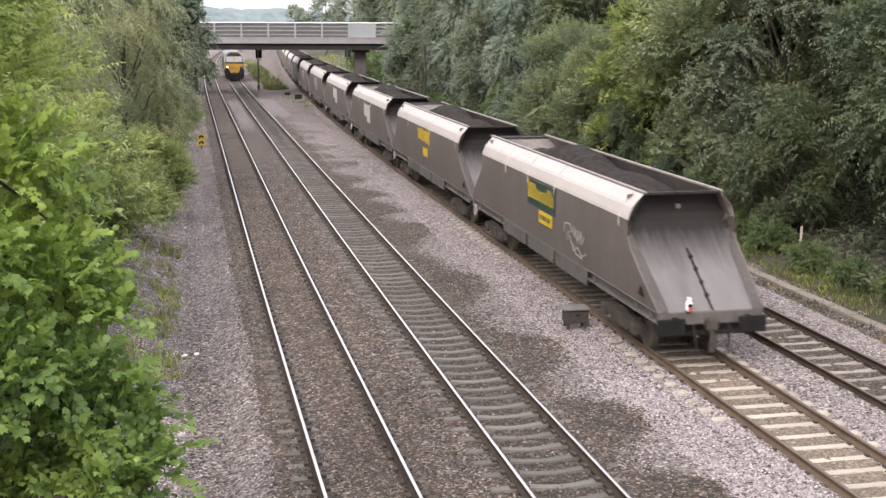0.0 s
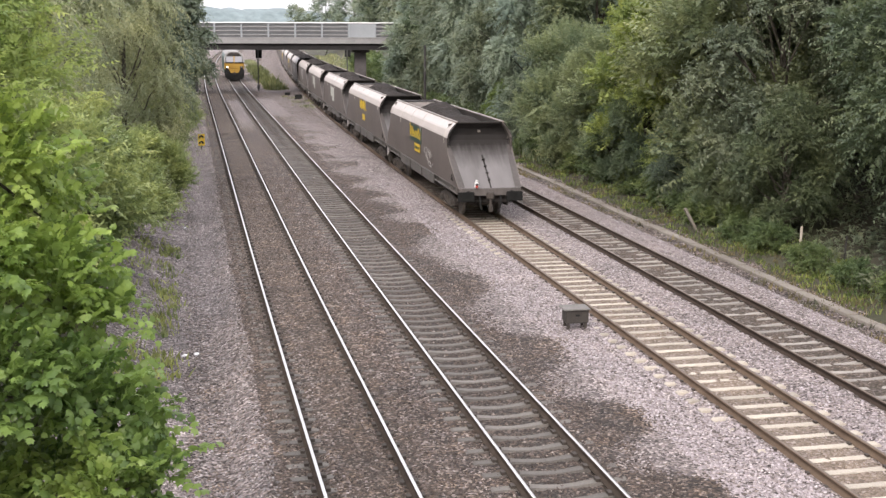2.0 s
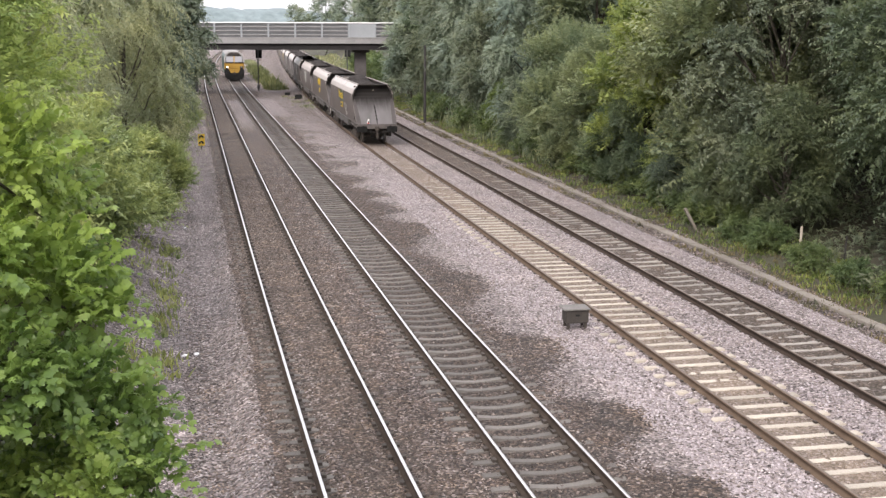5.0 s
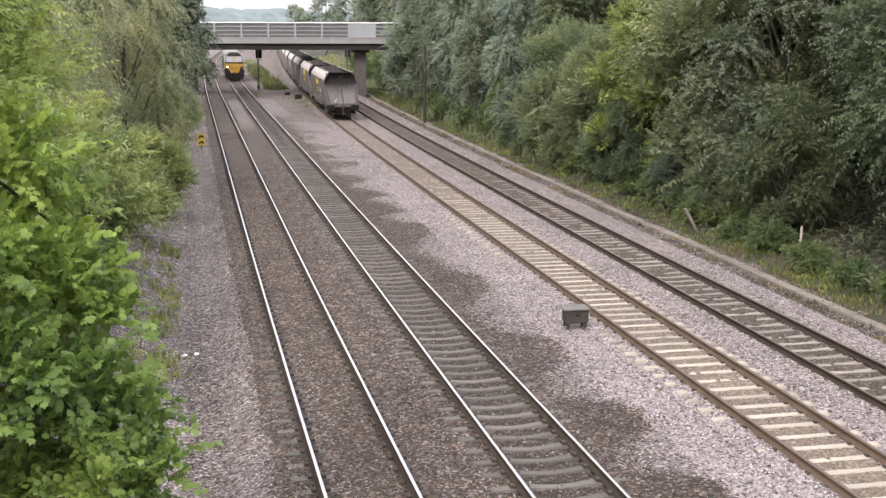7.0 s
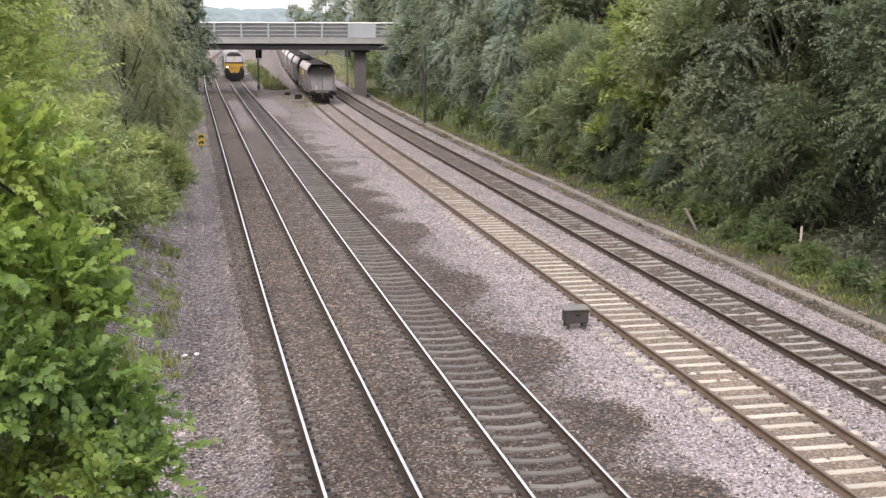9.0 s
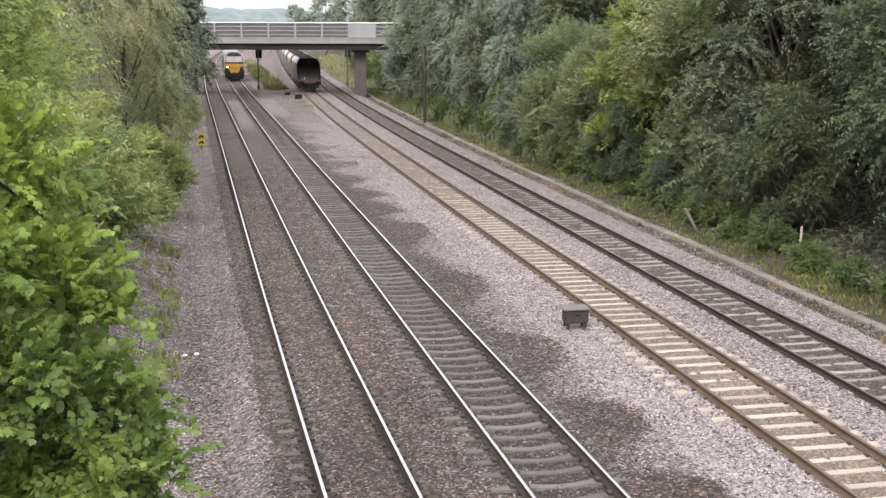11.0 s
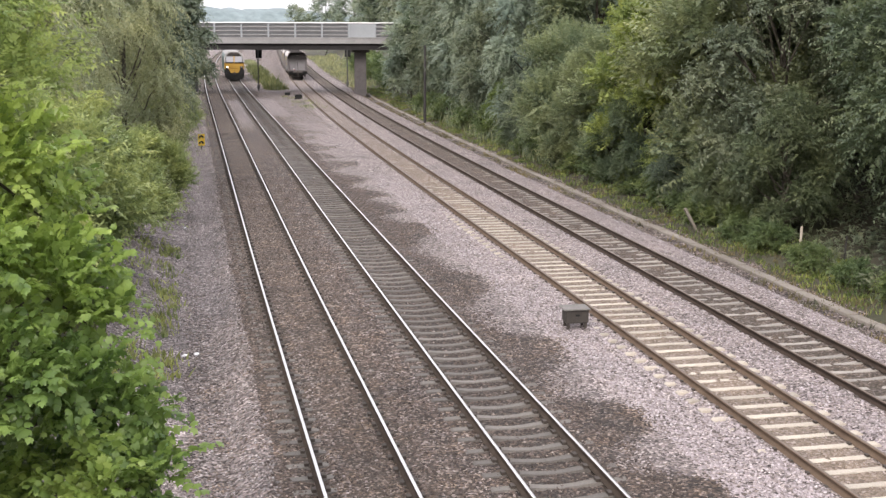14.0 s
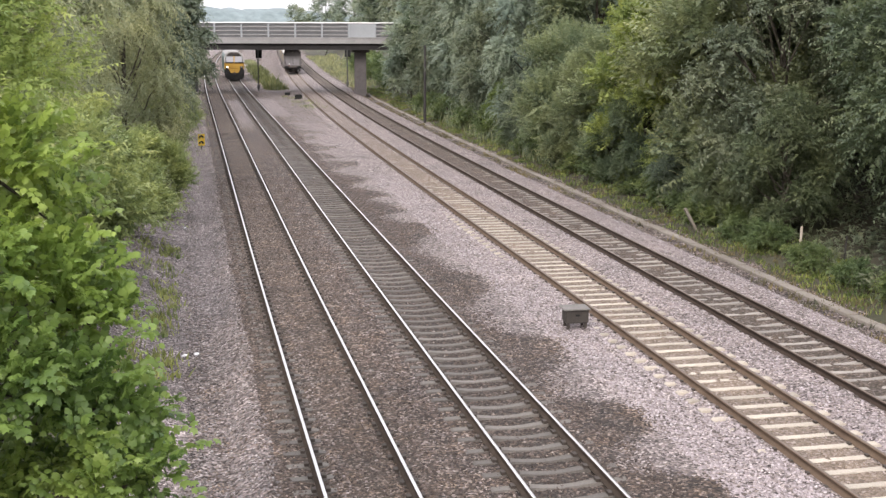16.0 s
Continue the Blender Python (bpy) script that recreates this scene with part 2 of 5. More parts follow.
POLE = worn("tarred_pole", (0.0219, 0.0204, 0.019), (0.0438, 0.0401, 0.0365), 0.9, big=2, fine=16, streak=(1, 1, 0.2))
LITTER = worn("white_paper", (0.75, 0.75, 0.75), (0.85, 0.85, 0.85), 0.8)
# the haze of distance is mixed into this blue-grey
HILL = worn("haze_blue_wooded_hill", (0.13, 0.168, 0.17), (0.175, 0.215, 0.218), 0.95, big=0.02, fine=0.12, relief=0.5, space="World")
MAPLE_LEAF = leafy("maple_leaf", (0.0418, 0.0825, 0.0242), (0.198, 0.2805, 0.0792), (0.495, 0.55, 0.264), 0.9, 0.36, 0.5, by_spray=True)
# two brighter copies of the maple leaf, with sky light painted into the colour
LIT_LEAF = leafy("lit_maple_leaf", (0.0901, 0.1431, 0.0382), (0.3392, 0.4293, 0.1113), (0.6148, 0.6572, 0.2756), 0.9, 0.4, 0.55, by_spray=True)
SKYLIT_LEAF = leafy("skylit_maple_leaf", (0.15, 0.195, 0.065), (0.43, 0.49, 0.18), (0.66, 0.69, 0.36), 0.9, 0.45, 0.58, by_spray=True)
BRIGHT_LEAF = leafy("bright_leaf", (0.115, 0.155, 0.06), (0.33, 0.37, 0.155), (0.55, 0.57, 0.3), 0.6, by_spray=True)
BIRCH_LEAF = leafy("birch_leaf", (0.13, 0.147, 0.085), (0.32, 0.34, 0.215), (0.5, 0.51, 0.38), 0.6, by_spray=True)
ASH_LEAF = leafy("ash_leaf", (0.0633, 0.0814, 0.0565), (0.1718, 0.1966, 0.1379), (0.3616, 0.3729, 0.2994), 0.45, by_spray=True)
DARK_LEAF = leafy("dark_ash_leaf", (0.0456, 0.065, 0.0422), (0.1254, 0.155, 0.0901), (0.2793, 0.3021, 0.1881), 0.45, by_spray=True)
# leaf colour paled and blued, so that it carries the haze of distance
HAZE_LEAF = leafy("hazed_leaf", (0.165, 0.198, 0.158), (0.262, 0.3, 0.24), (0.32, 0.35, 0.295), 0.4, by_spray=True)
SALLOW_LEAF = leafy("sallow_leaf", (0.099, 0.1265, 0.0748), (0.2365, 0.2695, 0.1595), (0.363, 0.385, 0.253), 0.5, by_spray=True)
HAWTHORN_LEAF = leafy("hawthorn_leaf", (0.084, 0.1176, 0.0381), (0.2296, 0.2778, 0.0896), (0.448, 0.4704, 0.2128), 0.5, by_spray=True)
VERGE_LEAF = leafy("bramble_leaf", (0.0638, 0.0924, 0.0396), (0.176, 0.22, 0.0902), (0.396, 0.418, 0.22), 0.6, by_spray=True)
GRASS = leafy("verge_grass", (0.062, 0.076, 0.032), (0.122, 0.138, 0.062), (0.27, 0.25, 0.14), 0.8)
VERGE_GRASS = leafy("green_verge_grass", (0.065, 0.092, 0.034), (0.165, 0.208, 0.072), (0.32, 0.335, 0.155), 0.8)
PALE_GRASS = leafy("pale_tall_grass", (0.13, 0.145, 0.09), (0.255, 0.275, 0.175), (0.42, 0.41, 0.29), 0.8)
WEED = leafy("green_weed", (0.12, 0.15, 0.06), (0.29, 0.33, 0.14), (0.46, 0.48, 0.27), 0.8)
DRY_GRASS = leafy("dry_verge_grass", (0.1, 0.084, 0.052), (0.175, 0.15, 0.095), (0.28, 0.245, 0.165), 0.8)
GLASS, gn, gl, gb = material("sky_grey_cab_glass", 0.08)
# base grey raised to hold the sky's reflection
gb.inputs["Base Color"].default_value = (0.2, 0.2, 0.205, 1)
LAMP, gn, gl, gb = material("lit_headlight")
gb.inputs["Emission Color"].default_value = (1.0, 0.93, 0.78, 1)
gb.inputs["Emission Strength"].default_value = 3.5


# ---- mesh helpers ----
def part(name, bm, mat, parent=None, label="", smooth=False):
    """Links a bmesh as one mesh object, under a thing or a part."""
    me = bpy.data.meshes.new(name)
    if smooth:
        for f in bm.faces:
            f.smooth = True
    bm.to_mesh(me)
    bm.free()
    for x in mat if isinstance(mat, (list, tuple)) else [mat]:
        me.materials.append(x)
    ob = new(name, me)
    ob.parent = parent
    if label:
        ob["label"] = label
    return ob


def soup(name, verts, faces, mat, parent=None, tint=None):
    """One mesh object from arrays of corners and of triangles or quads, with a tint for each corner if given."""
    me = bpy.data.meshes.new(name)
    verts = np.asarray(verts, np.float32)
    faces = np.asarray(faces, np.int32)
    k = faces.shape[1]
    me.vertices.add(len(verts))
    me.vertices.foreach_set("co", verts.ravel())
    me.loops.add(faces.size)
    me.loops.foreach_set("vertex_index", faces.ravel())
    me.polygons.add(len(faces))
    me.polygons.foreach_set("loop_start", np.arange(0, faces.size, k, dtype=np.int32))
    me.polygons.foreach_set("loop_total", np.full(len(faces), k, np.int32))
    me.update(calc_edges=True)
    me.materials.append(mat)
    if tint is not None:
        me.attributes.new("tint", "FLOAT", "POINT").data.foreach_set("value", np.asarray(tint, np.float32))
    ob = new(name, me)
    ob.parent = parent
    return ob


def box(bm, cx, cy, cz, sx, sy, sz, bevel=0.0, mat=0, turn=None):
    r = bmesh.ops.create_cube(bm, size=1)
    m = Matrix.Translation((cx, cy, cz)) @ (turn or Matrix()) @ Matrix.Diagonal((sx, sy, sz, 1))
    bmesh.ops.transform(bm, matrix=m, verts=r["verts"])
    faces = {f for v in r["verts"] for f in v.link_faces}
    for f in faces:
        f.material_index = mat
    if bevel:
        edges = {e for f in faces for e in f.edges}
        bmesh.ops.bevel(bm, geom=list(edges), offset=bevel, segments=1, affect="EDGES", material=-1)
    return bm


def rod(bm, a, b, r1, r2=None, seg=12, mat=0):
    a, b = Vector(a), Vector(b)
    d = b - a
    m = Matrix.Translation((a + b) / 2) @ d.to_track_quat("Z", "Y").to_matrix().to_4x4()
    r = bmesh.ops.create_cone(bm, cap_ends=True, segments=seg, radius1=r1, radius2=r1 if r2 is None else r2, depth=d.length, matrix=m)
    for f in {f for v in r["verts"] for f in v.link_faces}:
        f.material_index = mat
    return bm


def plate(bm, pts, thick, mat=0):
    """A flat polygon given a thickness against its normal."""
    f = bm.faces.new([bm.verts.new(p) for p in pts])
    f.normal_update()
    n = f.normal.copy()
    r = bmesh.ops.extrude_face_region(bm, geom=[f])
    vs = [g for g in r["geom"] if isinstance(g, bmesh.types.BMVert)]
    bmesh.ops.translate(bm, vec=-n * thick, verts=vs)
    bmesh.ops.recalc_face_normals(bm, faces=bm.faces[:])
    for g in bm.faces:
        g.material_index = mat
    return bm


def bms():
    return bmesh.new()


# ---- the line of the four tracks ----
KNOT_Y = np.array([-60, 10, 35, 60, 85, 110, 140, 175, 215, 270, 340.0])
KNOT_WEST = np.array([2.496, 2.91, 3.294, 3.791, 4.305, 4.801, 5.438, 6.429, 8.048, 11.137, 16.389])
KNOT_EAST = np.array([9.971, 11.301, 11.945, 12.664, 13.558, 14.72, 16.47, 18.86, 21.95, 26.6, 32.5])
STEP = 0.5
LINE_Y = np.arange(-60, 720, STEP)


def glide(v, y):
    m = np.gradient(v, KNOT_Y)
    i = np.clip(np.searchsorted(KNOT_Y, y) - 1, 0, len(KNOT_Y) - 2)
    h = KNOT_Y[i + 1] - KNOT_Y[i]
    t = (y - KNOT_Y[i]) / h
    r = (2 * t**3 - 3 * t**2 + 1) * v[i] + (t**3 - 2 * t**2 + t) * h * m[i] + (3 * t**2 - 2 * t**3) * v[i + 1] + (t**3 - t**2) * h * m[i + 1]
    past = v[-1] + m[-1] * (y - KNOT_Y[-1]) + 0.00022 * (y - KNOT_Y[-1]) ** 2
    return np.where(y > KNOT_Y[-1], past, r)


class Line:
    """A track's centre line: place and heading by arc length, 0 at y = 0."""

    def __init__(self, knots, offset):
        cx = glide(knots, LINE_Y)
        k = np.gradient(cx, STEP)
        n = np.hypot(1, k)
        self.x, self.y = cx + offset / n, LINE_Y - offset * k / n
        self.s = np.concatenate([[0], np.cumsum(np.hypot(np.diff(self.x), np.diff(self.y)))])
        self.s -= np.interp(0, self.y, self.s)
        self.hx, self.hy = k / n, 1 / n

    def at(self, s, u=0.0):
        x, y = np.interp(s, self.s, self.x), np.interp(s, self.s, self.y)
        hx, hy = np.interp(s, self.s, self.hx), np.interp(s, self.s, self.hy)
        return x + u * hy, y - u * hx, np.arctan2(-hx, hy)

    def placed(self, s, z=0.0, u=0.0):
        x, y, a = self.at(s, u)
        return pose(float(x), float(y), z, 0, 0, math.degrees(float(a)))

    def beside(self, x, y):
        """Sideways distance of a place from the line."""
        cx = np.interp(y, self.y, self.x)
        hy = np.interp(y, self.y, self.hy)
        return (x - cx) * hy


LINES = [Line(KNOT_WEST, 0), Line(KNOT_WEST, 3.292), Line(KNOT_EAST, 0), Line(KNOT_EAST, 3.168)]


# ---- ground ----
def hash_noise(x, y, scale, seed=0.0):
    """Smooth noise in -1..1 over arrays."""
    return (np.sin(x * 1.7 * scale + seed) * np.cos(y * 1.3 * scale - 2 * seed) + np.sin((x + y) * 0.9 * scale + 1.7 * seed + 2 * np.sin(x * 0.6 * scale)) + np.cos((x * 0.7 - y * 1.9) * scale + seed)) / 3


def smooth(a, b, v):
    t = np.clip((v - a) / (b - a), 0, 1)
    return t * t * (3 - 2 * t)


def height(x, y):
    x, y = np.asarray(x, float), np.asarray(y, float)
    u1, u2, u3, u4 = (ln.beside(x, y) for ln in LINES)
    z = np.full(x.shape, -0.2)
    near_end = 1 - smooth(21, 31, y)
    z = np.where(np.abs(u1) < 1.7, -0.165 - 0.045 * near_end * np.exp(-((u1 + 0.7525) / 0.3) ** 4) - 0.03 * np.exp(-((np.abs(u1) - 0.7525) / 0.17) ** 2) - 0.03 * smooth(0.95, 1.3, -u1), z)
    far = 0.024 * smooth(38, 68, y)
    z = np.where(np.abs(u2) < 0.7, -0.23 + 0.036 * smooth(52, 95, y), np.where(np.abs(u2) < 1.4, np.where(u2 < 0, -0.192, -0.17) + 0.03 * smooth(34, 60, y), np.where(np.abs(u2) < 1.7, -0.185, z)))
    # sleeper ends lie bare in stretches beside the third track
    bare = np.where(u3 > 0, 1 - smooth(38, 46, y), smooth(19.6, 20.6, y) * (1 - smooth(26.6, 28, y)) + smooth(36, 38, y) * (1 - smooth(44, 48, y)))
    z = np.where(np.abs(u3) < 0.7, -0.181 + 0.95 * far, np.where(np.abs(u3) < 1.6, -0.158 - 0.06 * bare * np.exp(-((np.abs(u3) - 1.19) / 0.15) ** 4), z))
    z = np.where(np.abs(u4) < 0.7, -0.198 + 1.3 * far, np.where(np.abs(u4) < 1.6, -0.15, z))
    z = z + np.where(np.abs(u3) < 0.72, 0.011 * hash_noise(x, y, 2.6, 2.0), 0) + np.where(np.abs(u2) < 0.72, 0.012 * hash_noise(x, y, 2.2, 5.0), 0) + np.where(np.abs(u4) < 0.72, 0.021 * hash_noise(x, y, 2.4, 5.0), 0)
    gap = (u2 > 1.5) & (u3 < -1.5)
    mid = np.clip((u2 - 1.5) / np.maximum(u2 - u3 - 3.0, 0.1), 0, 1)
    z = np.where(gap, -0.2 - 0.12 * np.sin(np.pi * mid) * smooth(80, 110, y) + 0.05 * np.sin(np.pi * mid), z)
    # the west side: a cess path, then the cutting's slope
    w = -u1
    west = -0.19 - 0.22 * smooth(1.5, 2.3, w) + 0.10 * smooth(2.6, 4, w) + np.maximum(w - 3.6, 0) * 0.42
    west = np.minimum(west, 5.6 + 0.1 * hash_noise(x, y, 0.2))
    z = np.where(w > 1.5, west, z)
    # the east side: shoulder, verge, wooded slope
    e = u4
    east = -0.17 - 0.36 * smooth(1.8, 3.1, e) + 0.12 * smooth(3.4, 5.5, e) + np.maximum(e - 7.0, 0) * 0.34
    east = np.minimum(east, 5.6 + 0.1 * hash_noise(x, y, 0.2, 3))
    z = np.where(e > 1.5, east, z)
    rough = 0.02 * hash_noise(x, y, 2.1) + 0.06 * hash_noise(x, y, 0.8, 1.0) * (smooth(3.2, 5, w) + smooth(3.4, 5, e))
    return z + rough * np.where((np.abs(u1) < 1.4) | (np.abs(u2) < 1.4) | (np.abs(u3) < 1.4) | (np.abs(u4) < 1.4), 0.12, 1.0)


def grid_sheet(name, xs, ys, mat):
    X, Y = np.meshgrid(xs, ys)
    Z = height(X, Y)
    # the lie of single stones
    lumps = np.random.default_rng(9).normal(0, 0.006, X.shape)
    Z = Z + lumps * ((X > -4) & (X < 20) & (Y > 0) & (Y < 150))
    nx, ny = len(xs), len(ys)
    idx = np.arange(nx * ny).reshape(ny, nx)
    f = np.stack([idx[:-1, :-1], idx[:-1, 1:], idx[1:, 1:], idx[1:, :-1]], -1).reshape(-1, 4)
    ob = soup(name, np.stack([X, Y, Z], -1).reshape(-1, 3), f, mat)
    ob.data.polygons.foreach_set("use_smooth", np.ones(len(f), bool))
    return ob, X.ravel(), Y.ravel()


def spread(parts):
    return np.unique(np.concatenate([np.arange(a, b, d) for a, b, d in parts]))


gx = spread([(-3000, -200, 400), (-200, -40, 20), (-40, -8, 1.5), (-8, -1, 0.28), (-1, 13.2, 0.1), (13.2, 18, 0.16), (18, 26, 0.28), (26, 60, 1.2), (60, 200, 14), (200, 3001, 400)])
gy = spread([(-1500, -100, 200), (-100, 0, 10), (0, 14, 1.0), (14, 60, 0.25), (60, 150, 0.9), (150, 420, 4), (420, 800, 20), (800, 3600, 250)])
ground, GX, GY = grid_sheet("ground", gx, gy, BALLAST)
tagged(ground, "stone ballast, cess paths and soil slopes of the cutting", "ground", kind="structure")
U = [ln.beside(GX, GY) for ln in LINES]
# fresh pale stone has been tipped in tongues between the middle tracks
phase = (GY - 19.1 + 0.9 * np.sin(GY * 0.37) + 0.5 * np.sin(GY * 0.83 + 1)) / 5.3
saw = phase - np.floor(phase)
tongue = 1.5 + 1.35 * smooth(0.0, 0.3, saw) * (1 - 0.75 * smooth(0.45, 1.0, saw)) * (1 + 0.3 * np.sin(GY * 0.61)) + 0.35 * hash_noise(GX, GY, 0.9)
near = 1.25 + 0.2 * hash_noise(GX, GY, 0.9)
for tip, wide, reach in ((16.9, 1.0, 1.75), (20.7, 1.35, 1.75), (26.0, 1.7, 1.7), (33.6, 2.3, 1.55)):
    near = np.maximum(near, 1.25 + reach * np.exp(-((GY - tip) / wide) ** 2) + 0.25 * hash_noise(GX, GY, 1.3, tip))
tongue = near + (tongue - near) * smooth(35, 39, GY)
fresh = smooth(-0.5, 0.5, U[1] - tongue) * (U[2] < -1.2) * (1 - 0.45 * smooth(75, 105, GY))
fresh = np.maximum(fresh, ((U[2] > -1.45)) * 1.0 * (U[3] < 2.8))
fresh = np.where((U[1] > 1.6) & (U[2] < -1), np.maximum(fresh, 0.36 * smooth(45, 80, GY)), fresh)
fresh = np.where(np.abs(U[2]) < 0.75, 0.75, fresh)
fresh = np.where(np.abs(U[3]) < 0.72, 0.12, fresh)
fresh = np.where(U[3] > 2.6, 0.35, fresh)
fresh = np.where(np.abs(U[1]) < 0.75, -0.3, fresh)
fresh = np.where((U[0] < -1.45) & (U[0] > -4.6), 0.7 - 0.25 * smooth(1.95, 2.35, -U[0]) * (1 - smooth(2.9, 3.5, -U[0])) * (1 - smooth(26, 34, GY)) + 0.3 * np.exp(-((U[0] + 2.15) / 0.4) ** 2) * smooth(22, 40, GY), fresh)
fresh = np.where((U[0] < -2.95) & (U[0] > -5.6), 0.9, fresh)
fresh = np.where((U[0] > 1.1) & (U[1] < -1.1), 0.12 + 0.8 * smooth(84, 98, GY) * (1 - smooth(118, 128, GY)), fresh)
fresh = fresh + 0.32 * np.exp(-((U[0] + 0.32) / 0.14) ** 2) * (1 - smooth(26, 36, GY))
fresh = np.where((U[1] > 1.0) & (U[1] < 2.7), np.maximum(fresh, 0.95 * smooth(98, 104, GY) * (1 - smooth(124, 130, GY))), fresh)
dust = 0.9 * (1 - 0.55 * smooth(50, 95, GY)) * np.exp(-(U[2] / 0.75) ** 4) + 0.35 * np.exp(-(U[3] / 0.8) ** 4) + 0.16 * np.exp(-(U[0] / 1.6) ** 4) + 0.06 * np.exp(-(U[1] / 0.9) ** 4)
# shade between the sleepers painted dark; the first term darkens stone beside the track
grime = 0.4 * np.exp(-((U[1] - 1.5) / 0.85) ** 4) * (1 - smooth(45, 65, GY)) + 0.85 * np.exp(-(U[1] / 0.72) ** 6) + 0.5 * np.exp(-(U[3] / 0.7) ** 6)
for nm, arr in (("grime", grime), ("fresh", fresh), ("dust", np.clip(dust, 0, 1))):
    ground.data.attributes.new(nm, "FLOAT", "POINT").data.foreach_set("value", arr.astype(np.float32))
# soil on the slopes beyond the stone
ground.data.materials.append(SOIL)
cent = np.empty(len(ground.data.polygons) * 3, np.float32)
ground.data.polygons.foreach_get("center", cent)
cent = cent.reshape(-1, 3)
wob = 0.5 * hash_noise(cent[:, 0], cent[:, 1], 1.1)
soil = (LINES[0].beside(cent[:, 0], cent[:, 1]) + wob < -5.2) | (LINES[3].beside(cent[:, 0], cent[:, 1]) + wob * 0.6 > 4.2)
ground.data.polygons.foreach_set("material_index", soil.astype(np.int32))


def loose_stones(name, n, seed, u_range, line, y_range, size, mat):
    """Broken stones lying on the bed: squashed, turned octahedra."""
    rng = np.random.default_rng(seed)
    y = y_range[0] + (y_range[1] - y_range[0]) * rng.random(n) ** 1.8
    x = np.interp(y, line.y, line.x) + rng.uniform(*u_range, n)
    keep = np.ones(n, bool)
    for ln in LINES:
        b = np.abs(ln.beside(x, y))
        keep &= np.abs(b - 0.752) > 0.13
        if ln is LINES[2] or ln is LINES[3]:
            keep &= b > 0.8
    x, y = x[keep], y[keep]
    z = height(x, y) - 0.004
    k = len(x)
    oct_v = np.array([(1, 0, 0), (-1, 0, 0), (0, 1, 0), (0, -1, 0), (0, 0, 1), (0, 0, -1)], float)
    oct_f = np.array([(0, 2, 4), (2, 1, 4), (1, 3, 4), (3, 0, 4), (2, 0, 5), (1, 2, 5), (3, 1, 5), (0, 3, 5)])
    v = oct_v[None] * rng.uniform(0.55, 1.25, (k, 6, 1)) * rng.uniform(size[0], size[1], (k, 1, 1)) * np.array([1, 1, 0.75])
    a = rng.random(k) * 6.283
    c, s = np.cos(a)[:, None], np.sin(a)[:, None]
    t = rng.normal(0, 0.5, k)[:, None]
    X = v[..., 0] * c - v[..., 1] * s
    Y = v[..., 0] * s + v[..., 1] * c
    Z = v[..., 2] + t * X * 0.6
    V = np.stack([X + x[:, None], Y + y[:, None], Z + z[:, None]], -1).reshape(-1, 3)
    F = (oct_f[None] + (np.arange(k) * 6)[:, None, None]).reshape(-1, 3)
    return soup(name, V, F, mat)


def stone_mix(name, stops):
    m, n, l, b = material(name, 0.92)
    g = n.new("ShaderNodeNewGeometry")
    c = ramp(n, l, g.outputs["Random Per Island"], stops)
    f = noise_node(n, l, coords(n, l, "World"), 60, 3)
    c = mix(n, l, 1.0, c, ramp(n, l, f, [(0.3, (0.8, 0.8, 0.8)), (0.7, (1.15, 1.15, 1.15))]), "MULTIPLY")
    l.new(c, b.inputs["Base Color"])
    return m


OLD_STONE = stone_mix("old_brown_stone", [(0.0, (0.0289, 0.0209, 0.0167)), (0.6, (0.0707, 0.0533, 0.0437)), (0.93, (0.14, 0.108, 0.09)), (1.0, (0.31, 0.27, 0.24))])
FRESH_STONE = stone_mix("fresh_pale_stone", [(0.0, (0.19, 0.165, 0.165)), (0.6, (0.299, 0.263, 0.263)), (0.95, (0.365, 0.321, 0.328)), (1.0, (0.453, 0.423, 0.423))])
GREY_STONE = stone_mix("grey_cess_stone", [(0.0, (0.095, 0.084, 0.0803)), (0.6, (0.175, 0.157, 0.15)), (0.95, (0.241, 0.219, 0.212)), (1.0, (0.365, 0.343, 0.336))])
for nm, n, seed, ur, li, yr, sz, mt, lab in (
    ("loose_ballast", 30000, 1, (-1.6, 5.2), 0, (15, 60), (0.022, 0.048), OLD_STONE, "old brown ballast stones lying among the two worn tracks"),
    ("loose_fresh_ballast", 12000, 2, (-2.6, -0.9), 2, (15, 60), (0.024, 0.05), FRESH_STONE, "fresh pinkish grey ballast stones tipped between the tracks"),
    ("loose_fresh_ballast", 14000, 3, (0.9, 6.0), 2, (18, 60), (0.024, 0.05), FRESH_STONE, "fresh pinkish grey ballast stones round the outer track"),
    ("loose_cess_stone", 9000, 4, (-5.2, -1.4), 0, (16, 50), (0.022, 0.05), GREY_STONE, "grey stones on the path beside the tracks"),
):
    tagged(loose_stones(nm, n, seed, ur, LINES[li], yr, sz, mt), lab, "ballast", kind="stuff")


# ---- tracks ----
RAIL = [(-0.070, -0.159), (0.070, -0.159), (0.070, -0.148), (0.012, -0.128), (0.010, -0.048), (0.035, -0.036), (0.036, -0.008), (0.028, 0.0), (-0.028, 0.0), (-0.036, -0.008), (-0.035, -0.036), (-0.010, -0.048), (-0.012, -0.128), (-0.070, -0.148)]


